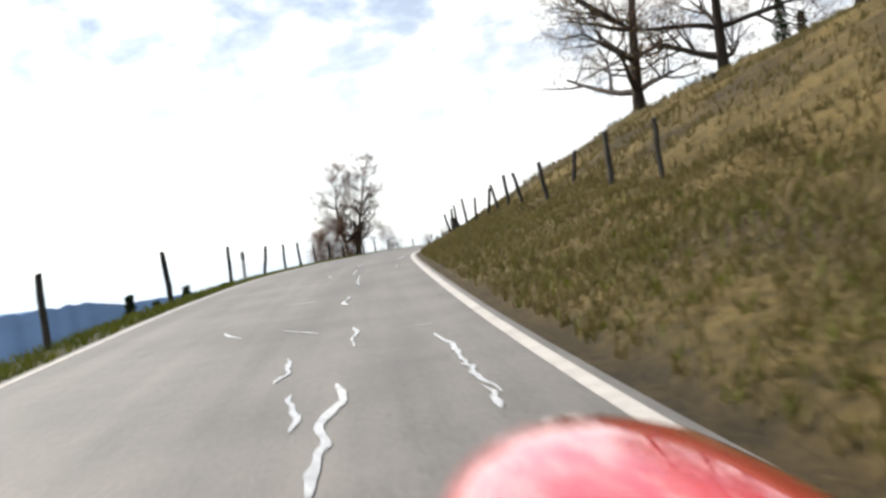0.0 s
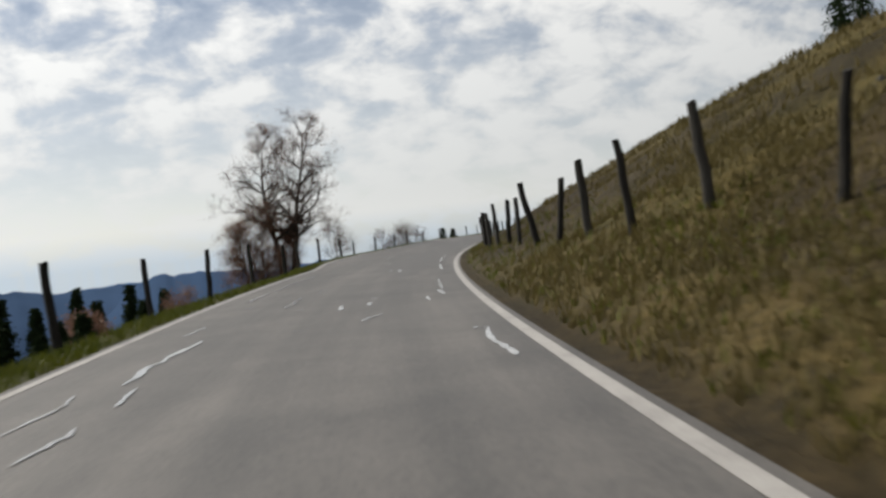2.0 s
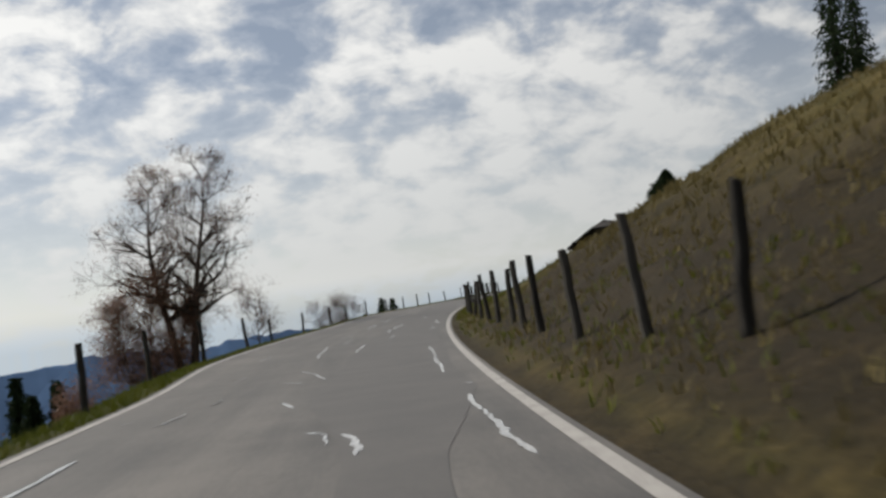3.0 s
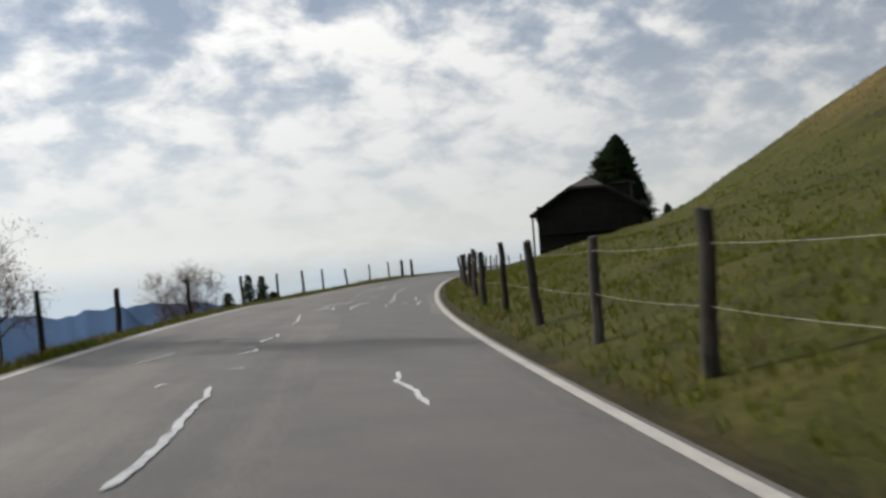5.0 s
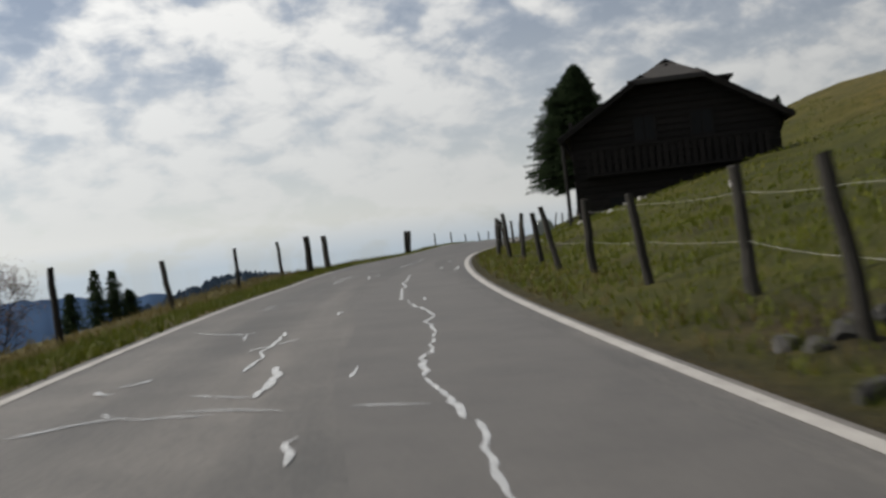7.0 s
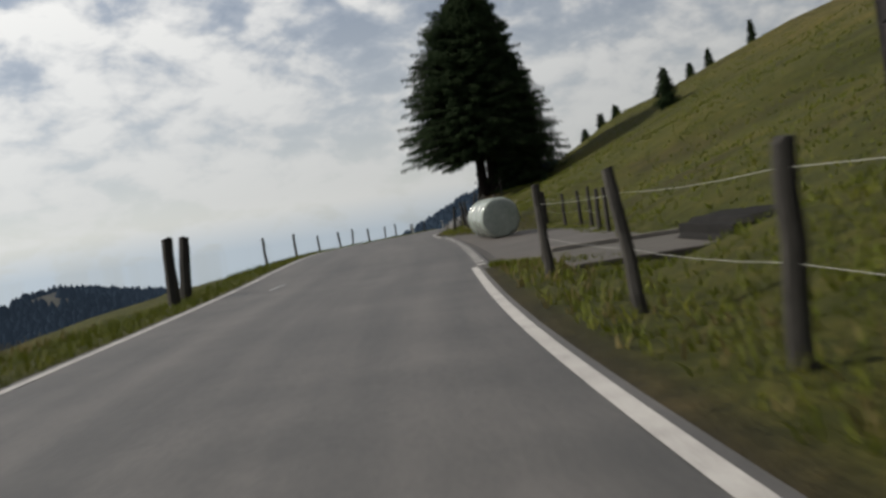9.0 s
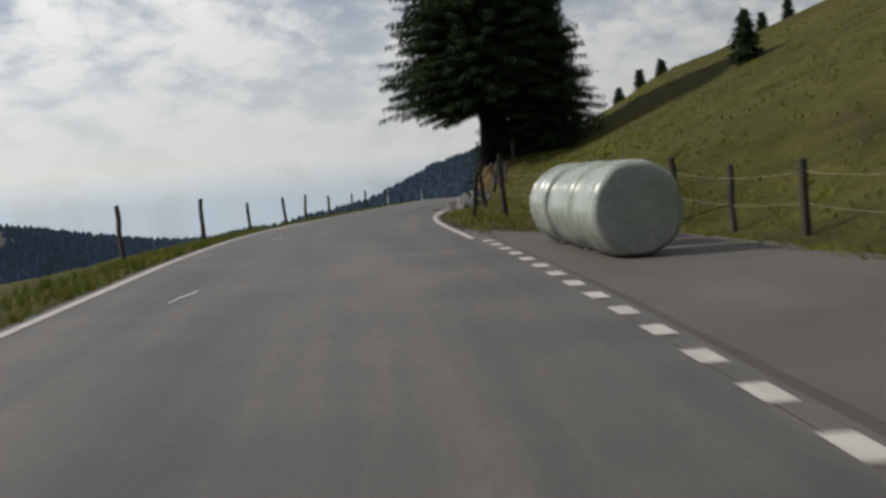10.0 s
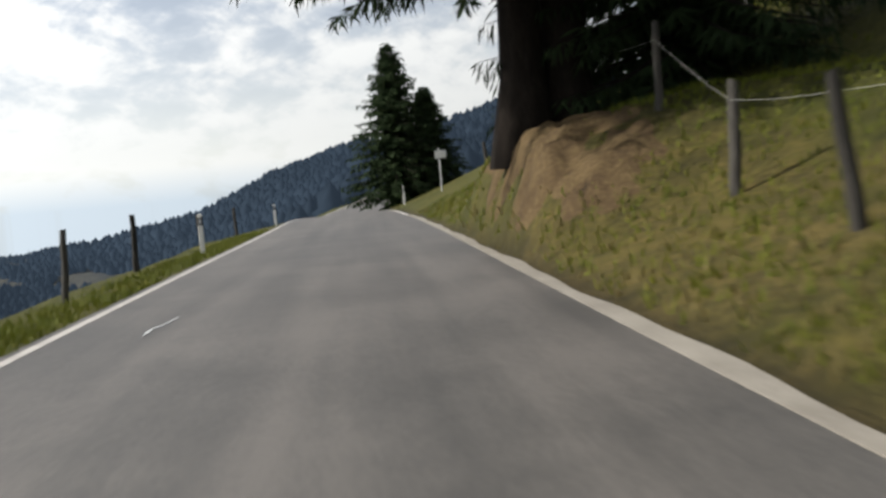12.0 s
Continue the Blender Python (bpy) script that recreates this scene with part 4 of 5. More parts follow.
spruce(317, 1.1, 10.2, 3.4, 0.8, 87, "spruce beside the road past the bend", whorls=36, per=11, size=0.5, sprays=30)
spruce(318, 3.2, 6.8, 2.6, 0.6, 89, "spruce beside the road past the bend", whorls=28, per=11, size=0.5, sprays=30)

# ---- fences ----
def post_mesh(seed, height, radius):
    rng = random.Random(seed)
    n = 6
    pts, rad = [], []
    for i in range(n + 1):
        pts.append((rng.uniform(-0.012, 0.012), rng.uniform(-0.012, 0.012), -0.35 + (height + 0.35) * i / n))
        rad.append(radius * (1.08 - 0.22 * i / n) * rng.uniform(0.94, 1.06))
    v, f = tube(pts, rad, 8)
    top = len(v) - 8
    for k in range(8):
        v[top + k].z += rng.uniform(-0.02, 0.03)
    return mesh_of("fence_post", v, f, WOOD_POST)


POSTS = [post_mesh(k, 1.12 + 0.06 * (k % 3), 0.06 + 0.008 * (k % 2)) for k in range(6)]
STOUT = [post_mesh(50 + k, 1.3, 0.12) for k in range(2)]


def fence_post(s, lat, seed, lean=4.0, stout=False, scale=1.0, group="roadside fence posts"):
    rng = random.Random(seed)
    ob = new("fence_post", (STOUT if stout else POSTS)[seed % (2 if stout else 6)])
    p = spot(s, lat)
    ob.matrix_world = Matrix.Translation(p) @ pose(0, 0, 0, rng.gauss(0, lean), rng.gauss(0, lean), rng.uniform(0, 360)) @ Matrix.Diagonal((1, 1, scale, 1))
    tagged(ob, "stout old wooden post at the road edge" if stout else "weathered round wooden fence post in the grass", "fence post", group=group)
    return p


def strand(points, height, label="white fence rope strung between posts"):
    pts = []
    for a, b in zip(points, points[1:]):
        for i in range(4):
            u = i / 4
            q = a.lerp(b, u)
            q.z += height - 0.10 * u * (1 - u)
            pts.append(q)
    pts.append(points[-1] + Vector((0, 0, height)))
    ob = piece("fence_rope", *tube(pts, [0.0024] * len(pts), 4), WIRE)
    return tagged(ob, label, "fence rope", group="fence ropes")


def run(places, seed, lean=4.0, ropes=(), scale=1.0):
    feet = [fence_post(s, lat, seed + i, lean, scale=scale) for i, (s, lat) in enumerate(places)]
    for h in ropes:
        strand(feet, h)


run([(15.5, 4.4), (19.5, 4.35), (23, 4.1), (26.3, 3.9), (29.5, 3.6), (32.8, 3.45), (36.5, 3.4), (40.3, 3.15), (43.4, 2.75), (46.2, 2.4), (48.5, 2.0), (50.8, 1.8), (52.9, 1.6), (55.4, 1.5), (59.3, 1.47), (63.6, 1.5), (66, 1.3), (69.2, 1.15), (72.3, 1.08), (75.5, 1.15), (78.2, 1.2), (80.4, 1.05), (84, 1.05), (88, 1.0), (92, 0.95)], 100, 6.0, ())
PASTURE = (95.5, 99.3, 103.3, 107.4, 111, 114.8, 118.6, 122.8, 127, 131.2, 134.6, 138, 141.6, 145.3, 148.6, 152.2, 155.3, 158.9, 162.8, 166.3, 170.2, 173.2, 176.6, 180.2, 184, 188, 191.5, 197.6, 199.8)
run([(s, float(np.interp(s, [95, 110, 125, 132, 140, 148.6, 152.2, 155.3, 163, 168, 172, 176, 190, 197.6, 199.8], [0.9, 0.8, 0.8, 1.1, 1.1, 1.05, 1.65, 1.46, 1.5, 1.6, 1.35, 1.0, 0.9, 0.88, 1.05]))) for s in PASTURE], 140, 3.5, (0.98, 0.52))
run([(206.6, 3.4), (208.2, 3.7), (210.2, 3.8), (212.8, 4.0), (215.6, 4.3), (218.6, 4.5), (221.4, 4.4), (223.6, 4.1), (226.4, 2.5), (228.7, 1.5)], 190, 4.0, (0.95, 0.5))
run([(231.1, 0.93), (235.7, 1.5), (238.7, 1.85), (242.6, 2.1), (246.7, 2.25), (249.7, 1.75), (253.8, 1.75), (257.6, 2.2), (261.7, 2.6), (268, 3.0), (272, 3.2), (276, 3.0), (280, 2.8), (284, 2.8)], 210, 4.5, (0.98,))
for k, s in enumerate((12.3, 21.2, 30.4, 37.9, 43.7, 48.9, 54.4, 60.1, 66.3, 73.1, 80.0, 87.0, 94.0)):
    fence_post(s, -width(s) - 1.15, 300 + k, 3.0)
for k, s in enumerate((103, 111, 119.9, 124.9, 132, 140, 147, 153.6, 159.2, 166.5, 173.9, 180.6)):
    fence_post(s, -width(s) - 2.1, 330 + k, 2.5)
for k, (s, d) in enumerate(((180.2, 1.0), (184.2, 1.1), (203.6, 0.95), (205.6, 1.15))):
    fence_post(s, -width(s) - d, 360 + k, 4.0, True)
for k, s in enumerate((226.2, 234.8, 241.0, 247.0, 251.0, 257.5, 264.6, 270.5, 281, 292)):
    fence_post(s, -width(s) - 2.0, 370 + k, 2.5)


def delineator(s, lat):
    ob = new("delineator_post")
    ob.location = spot(s, lat)
    h = float(tab(HEADING, s))
    ob.rotation_euler = (0, 0, -h)
    part("post", box_bm((0.11, 0.05, 1.3), (0, 0, 0.35), 0.015), WHITE_PAINT, ob)
    part("black_band", box_bm((0.116, 0.056, 0.2), (0, 0, 0.82), 0.01), BLACK_RUBBER, ob)
    part("reflector", box_bm((0.05, 0.064, 0.12), (0, 0, 0.82), 0.008), SIGN_METAL, ob, "silver reflector")
    return tagged(ob, "white delineator post with a black band", "road delineator", group="delineators")


for s in (31.6, 273.0, 300.0):
    delineator(s, -width(s) - 0.9)
delineator(306, 0.9)

# ---- chalet ----
def indexed(bm):
    bm.verts.index_update()
    bm.verts.ensure_lookup_table()
    return bm


def bm_data(bm):
    indexed(bm)
    data = [v.co.copy() for v in bm.verts], [tuple(v.index for v in f.verts) for f in bm.faces]
    bm.free()
    return data


def chalet():
    ob = new("chalet")
    ax, depth, half = Vector((0.839, -0.545, 0)), 8.6, 4.0
    back = Vector((0.545, 0.839, 0))
    front = Vector((47.16, 175.37, 0))
    m = Matrix(((ax.x, back.x, 0, front.x), (ax.y, back.y, 0, front.y), (0, 0, 1, 1.6), (0, 0, 0, 1)))
    ob.matrix_world = m
    # local: x across the gable, y away from the road, z up
    eave, ridge = 4.6, 7.05
    part("plinth", box_bm((8.2, depth, 2.4), (0, depth / 2, -0.9), 0.03), CONCRETE, ob, "grey rendered stone plinth")
    wall = new("wall")
    wall.parent = ob
    rows = 26
    for r in range(rows):
        z = 0.35 + r * 0.26
        if z > ridge - 0.6:
            break
        w = half if z < eave else half * (ridge - z) / (ridge - eave)
        piece("log", *bm_data(box_bm((2 * w, 0.14, 0.245), (0, 0.07 + 0.02 * (r % 2), z), 0.02)), TIMBER, wall)
    for sx in (-1, 1):
        for r in range(19):
            piece("log", *bm_data(box_bm((0.14, depth, 0.245), (sx * (half - 0.07), depth / 2, 0.35 + r * 0.26), 0.02)), TIMBER, wall)
    piece("back_boards", *bm_data(box_bm((2 * half, 0.14, eave), (0, depth - 0.07, eave / 2))), TIMBER, wall)
    for yy in (0.16, depth - 0.2):
        tri_v = [Vector((x, y, z)) for y in (yy, yy + 0.12) for x, z in ((-half, eave - 0.1), (half, eave - 0.1), (0.0, ridge - 0.05))]
        piece("gable_boards", tri_v, [(0, 1, 2), (5, 4, 3), (0, 3, 4, 1), (1, 4, 5, 2), (2, 5, 3, 0)], TIMBER, wall)
    part("board_wall", box_bm((2 * half - 0.02, 0.10, eave + 0.3), (0, 0.20, eave / 2), 0.01), TIMBER, wall)
    for sx in (-1, 1):
        part("board_wall", box_bm((0.10, depth - 0.4, eave), (sx * (half - 0.2), depth / 2, eave / 2), 0.01), TIMBER, wall)
    wall["label"] = "dark weathered horizontal timber wall"
    # half-hipped roof with wide eaves
    over, hip, thick = 0.45, 1.5, 0.18
    slope = (ridge - eave) / half
    roof = new("roof")
    roof.parent = ob
    roof["label"] = "dark shingled half-hipped roof with wide eaves"
    y0, y1 = -0.75, depth + 1.0
    edge = half + over
    zc = ridge - hip * slope * 0.9
    xc = (ridge - zc) / slope
    for sx in (-1, 1):
        corner = [(sx * edge, y0, ridge - edge * slope), (sx * edge, y1, ridge - edge * slope), (0, y1, ridge), (0, y0 + 1.5, ridge), (sx * xc, y0, zc)]
        up_v = [Vector((x, y, z + thick)) for x, y, z in corner]
        dn_v = [Vector((x, y, z)) for x, y, z in corner]
        n = len(corner)
        faces = [tuple(range(n)), tuple(range(2 * n - 1, n - 1, -1))] + [(i, i + n, (i + 1) % n + n, (i + 1) % n) for i in range(n)]
        piece("roof_slope", up_v + dn_v, faces, SHINGLE, roof)
        # courses of shingles
        for c in range(12):
            u0, u1 = c / 12, (c + 1) / 12 + 0.02
            for q in range(9):
                ya, yb = y0 + (y1 - y0) * q / 9 + 0.02, y0 + (y1 - y0) * (q + 1) / 9 - 0.02
                xa, xb = sx * edge * (1 - u0), sx * edge * (1 - min(u1, 1))
                if abs(xa) < xc and q == 0:
                    continue
                za, zb = ridge - abs(xa) * slope + thick + 0.05, ridge - abs(xb) * slope + thick + 0.012
                v = [Vector((xa, ya, za)), Vector((xa, yb, za)), Vector((xb, yb, zb)), Vector((xb, ya, zb)), Vector((xa, ya, za - 0.045)), Vector((xa, yb, za - 0.045))]
                piece("shingle_course", v, [(0, 1, 2, 3), (4, 5, 1, 0), (4, 0, 3), (5, 2, 1)], SHINGLE, roof)
    hv = [Vector((-xc, y0 - 0.05, zc + thick)), Vector((xc, y0 - 0.05, zc + thick)), Vector((0, y0 + 1.5, ridge + thick + 0.02)), Vector((-xc, y0 - 0.05, zc)), Vector((xc, y0 - 0.05, zc)), Vector((0, y0 + 1.5, ridge))]
    piece("hip", hv, [(0, 1, 2), (5, 4, 3), (0, 3, 4, 1), (1, 4, 5, 2), (2, 5, 3, 0)], SHINGLE, roof)
    for sx in (-1, 1):
        a, b = Vector((sx * edge, y0 - 0.03, ridge - edge * slope + 0.05)), Vector((sx * xc, y0 - 0.03, zc + 0.05))
        piece("bargeboard", *tube([a, b], [0.13, 0.13], 4), TIMBER, roof)
        for q in range(5):
            yy = 0.4 + q * (depth - 0.8) / 4
            a, b = Vector((sx * (half - 0.1), yy, 3.6)), Vector((sx * (edge - 0.2), yy, ridge - edge * slope + 0.1))
            piece("eave_brace", *tube([a, b], [0.07, 0.07], 4), TIMBER, roof)
    piece("eave_post", *tube([Vector((-edge + 0.15, -0.5, -1.0)), Vector((-edge + 0.15, -0.5, ridge - edge * slope + 0.1))], [0.08, 0.08], 6), TIMBER, ob, "dark timber post under the eave")
    part("terrace", box_bm((1.3, 3.2, 2.2), (-half - 0.35, 0.9, -0.35), 0.03), DARK_STONE, ob, "low dark stone terrace")
    dorm = new("dormer")
    dorm.parent = ob
    dorm["label"] = "dark boarded dormer on the roof"
    part("cheek", box_bm((1.5, 2.0, 1.5), (2.1, 6.2, ridge - 1.0), 0.02), TIMBER, dorm)
    part("dormer_roof", box_bm((1.9, 2.4, 0.12), (2.15, 6.2, ridge - 0.2), 0.02), SHINGLE, dorm)
    chim = part("chimney", box_bm((0.7, 0.7, 1.5), (-0.9, 6.8, ridge - 0.6), 0.03), DARK_STONE, ob, "dark grey rendered chimney")
    part("chimney_cap", box_bm((0.9, 0.9, 0.1), (-0.9, 6.8, ridge + 0.2), 0.02), DARK_STONE, chim)
    for x, z in ((-2.3, 1.6), (-0.8, 1.6), (0.8, 1.6), (2.3, 1.6), (-1.1, 4.6), (1.1, 4.6)):
        win = new("window")
        win.parent = ob
        part("pane", box_bm((0.8, 0.04, 0.9), (x, -0.012, z)), GLASS_DARK, win)
        for bx, bz, sx_, sz_ in ((0, 0.49, 0.96, 0.08), (0, -0.49, 0.96, 0.08), (-0.44, 0, 0.08, 0.9), (0.44, 0, 0.08, 0.9), (0, 0, 0.04, 0.9)):
            part("frame_bar", box_bm((sx_, 0.07, sz_), (x + bx, -0.03, z + bz), 0.008), TIMBER, win)
        part("sill", box_bm((1.05, 0.16, 0.05), (x, -0.08, z - 0.56), 0.01), TIMBER, win)
    bal = new("balcony")
    bal.parent = ob
    bal["label"] = "dark timber balcony across the gable"
    part("deck", box_bm((7.0, 0.6, 0.12), (0, -0.3, 2.95), 0.01), TIMBER, bal)
    part("handrail", box_bm((7.0, 0.08, 0.1), (0, -0.56, 3.95), 0.01), TIMBER, bal)
    for k in range(26):
        part("baluster", box_bm((0.16, 0.03, 0.95), (-3.4 + k * 0.272, -0.56, 3.45), 0.005), TIMBER, bal)
    return tagged(ob, "dark timber alpine chalet with a wide half-hipped roof on the pasture", "house")


chalet()

# ---- bare earth bank held by the roots of the great spruce ----
def earth_bank(s0, s1, l0, l1, high):
    ns, nl = 44, 26
    verts, faces = [], []
    for i in range(ns):
        u = i / (ns - 1)
        s = s0 + (s1 - s0) * u
        along = min(1.0, 2.2 * u) * min(1.0, 2.2 * (1 - u))
        along = along * along * (3 - 2 * along)
        for j in range(nl):
            w = j / (nl - 1)
            lat = l0 + (l1 - l0) * w
            across = min(1.0, w / 0.2) * min(1.0, (1 - w) / 0.6)
            p = spot(s, lat)
            rough = noise.noise(Vector((s * 0.9, lat * 1.1, 3.0))) * 0.34 + noise.noise(Vector((s * 3.1, lat * 3.4, 8.0))) * 0.16
            p.z += (high + rough) * along * across ** 0.8 - 0.05
            verts.append(p)
    for i in range(ns - 1):
        for j in range(nl - 1):
            a = i * nl + j
            faces.append((a, a + nl, a + nl + 1, a + 1))
    ob = piece("earth_bank", verts, faces, ROOT_EARTH, smooth=True)
    return tagged(ob, "bare brown earth bank round the spruce roots", "earth bank", kind="structure")


earth_bank(257.6, 269.0, 0.40, 2.7, 0.20)

# ---- round bales ----
def round_bale(seed, place, turn):
    """A bale wrapped in film: barrel, two end films, overlap bands and a loose tail."""
    rng = random.Random(seed)
    ob = new("round_bale")
    ob.matrix_world = Matrix.Translation(place) @ pose(0, 0, 0, 0, 0, turn) @ Matrix.Diagonal((1.03, 1.0, 1.05, 1))
    n = 44
    dents = [rng.uniform(-0.007, 0.007) for _ in range(n)]

    def ring(y, r, grow=0.0):
        out = []
        for k in range(n):
            a = 2 * math.pi * k / n
            rr = r * (1 + 0.012 * math.sin(5 * a + seed) + 0.008 * math.sin(9 * a + 2 * seed) + dents[k]) + grow
            out.append(Vector((rr * math.cos(a), y, max(rr * math.sin(a), -0.575 - grow) + 0.575)))
        return out

    def skin(rows):
        verts = [v for r in rows for v in r]
        return verts, [(i * n + k, (i + 1) * n + k, (i + 1) * n + (k + 1) % n, i * n + (k + 1) % n) for i in range(len(rows) - 1) for k in range(n)]

    barrel = [(-0.585, 0.545), (-0.565, 0.585), (-0.53, 0.606), (-0.42, 0.619), (-0.2, 0.626), (0, 0.629), (0.2, 0.626), (0.42, 0.619), (0.53, 0.606), (0.565, 0.585), (0.585, 0.545)]
    piece("wrap", *skin([ring(y, r) for y, r in barrel]), WRAP, ob, smooth=True)
    for sy in (-1, 1):
        rows = [ring(sy * y, r) for y, r in ((0.585, 0.545), (0.597, 0.46), (0.604, 0.36), (0.609, 0.24), (0.612, 0.12), (0.613, 0.01))]
        piece("end_film", *skin(rows), WRAP, ob, "taut film over the flat end", smooth=True)
    for y in (-0.34, -0.09, 0.17, 0.4):
        y += rng.uniform(-0.04, 0.04)
        piece("overlap_band", *skin([ring(y, 0.618, 0.002), ring(y + 0.012, 0.622, 0.010), ring(y + 0.05, 0.622, 0.010), ring(y + 0.062, 0.618, 0.002)]), WRAP, ob, smooth=True)
    tail = []
    for i in range(7):
        u = i / 6
        c = Vector((-0.36 - 0.08 * u + 0.03 * math.sin(7 * u), 0.58 + 0.05 * math.sin(4 * u), 0.16 * (1 - u) ** 1.5 + 0.012))
        tail += [c + Vector((0, -0.05 - 0.02 * math.sin(9 * u), 0)), c + Vector((0.02, 0.05, 0.02 * math.sin(11 * u) + 0.012))]
    piece("film_tail", tail, [(2 * i, 2 * i + 1, 2 * i + 3, 2 * i + 2) for i in range(6)], WRAP, ob, "torn loose end of the film", smooth=True)
    return tagged(ob, "round silage bale in pale green plastic film on the yard", "silage bale", group="row of silage bales")


for k, (s, lat, turn) in enumerate(((218.0, 1.76, -28), (219.65, 1.74, -26), (221.35, 1.70, -30))):
    p = on_road(s, lat)
    p.z = float(tab(RZ, s)) - 0.15
    round_bale(400 + k, p, turn)

# ---- grass ----
def grass(name, places, tall, wide, seed, mat, label, per=3):
    """Bent blades in tufts at places (rows of x, y, z)."""
    rng = np.random.default_rng(seed)
    n = len(places) * per
    root = np.repeat(places, per, 0) + np.concatenate([rng.normal(0, wide * 2.2, (n, 2)), np.full((n, 1), -0.02)], 1)
    a = rng.uniform(0, 2 * np.pi, n)
    h = tall * rng.uniform(0.45, 1.25, n)
    lean = rng.uniform(0.15, 0.85, n) * h
    b = rng.uniform(0, 2 * np.pi, n)
    side = np.stack([np.cos(a), np.sin(a), np.zeros(n)], 1) * (wide * rng.uniform(0.6, 1.3, n))[:, None]
    tip = root + np.stack([np.cos(b) * lean, np.sin(b) * lean, h], 1)
    mid = root + np.stack([np.cos(b) * lean * 0.35, np.sin(b) * lean * 0.35, h * 0.6], 1)
    co = np.stack([root - side, root + side, mid + side * 0.7, tip, mid - side * 0.7], 1).reshape(-1, 3)
    k = np.arange(n)[:, None] * 5
    tri = np.concatenate([k + [0, 1, 2], k + [0, 2, 4], k + [4, 2, 3]])
    ob = new(name, fast_mesh(name, co, tri, mat))
    return tagged(ob, label, "grass", kind="stuff")


def scatter(count, s0, s1, l0, l1, seed, left=False, power=1.0):
    rng = np.random.default_rng(seed)
    s = rng.uniform(s0, s1, count)
    u = l0 + (l1 - l0) * rng.uniform(0, 1, count) ** power
    lat = -tab(RW, s) - u if left else u
    yard = (not left) & (s > 202.5) & (s < 223.5) & (lat < 3.5)
    earth = (~yard) & ~((not left) & (np.abs(s - 264.4) < 4) & (lat > 0.5) & (lat < 2.3) & (rng.uniform(0, 1, count) < 0.8))
    earth &= ~((not left) & (s > 56) & (s < 95) & (lat > 0.4) & (lat < 6.0) & (rng.uniform(0, 1, count) < 0.6))
    s, lat = s[earth], lat[earth]
    clump = waves(*plan(s, lat), 1.1, 12) + 0.7 * waves(*plan(s, lat), 4.0, 13) > rng.uniform(-1.5, 0.7, len(s))
    s, lat = s[clump], lat[clump]
    x, y = plan(s, lat)
    return np.stack([x, y, ground_z(s, lat)], 1)


grass("verge_grass", scatter(30000, -8, 285, 0.14, 1.6, 1, True), 0.15, 0.010, 2, GRASS_LUSH, "short green roadside grass on the valley verge")
grass("verge_grass", scatter(5000, 100, 200, 1.2, 4.0, 3, True), 0.20, 0.012, 4, GRASS_DRY, "tall dry grass along the valley verge")
grass("bank_grass", np.concatenate([scatter(26000, -6, 52, 0.35, 4.5, 5), scatter(7000, 50, 100, 0.5, 5, 35)]), 0.15, 0.011, 6, GRASS_DRY, "dry brown tussock grass on the roadside bank")
grass("bank_grass", scatter(6000, -6, 100, 0.35, 3.0, 7), 0.13, 0.010, 8, GRASS_GREEN, "green tufts in the dry roadside bank")
grass("bank_grass", scatter(22000, -6, 104, 4.0, 22, 9, power=1.4), 0.22, 0.018, 10, GRASS_DRY, "dry brown tussock grass on the slope")
grass("pasture_grass", scatter(36000, 96, 285, 0.35, 5.0, 11), 0.13, 0.010, 12, GRASS_GREEN, "short green pasture grass beside the fence")
grass("pasture_grass", scatter(2500, 96, 285, 0.3, 1.5, 13), 0.15, 0.010, 14, GRASS_DRY, "dry grass along the road edge")
grass("pasture_grass", scatter(26000, 98, 290, 5.0, 26, 15, power=1.3), 0.13, 0.02, 16, GRASS_GREEN, "green pasture grass on the slope")

edge_rng = np.random.default_rng(61)
along = edge_rng.uniform(0, 1, 900)
edge_s, edge_l = 201.2 + 2.5 * along + edge_rng.normal(0, 0.16, 900), 0.25 + 4.1 * along
edge_x, edge_y = plan(edge_s, edge_l)
grass("yard_edge_grass", np.stack([edge_x, edge_y, ground_z(edge_s, edge_l)], 1), 0.12, 0.010, 62, GRASS_GREEN, "short grass along the broken edge of the yard")

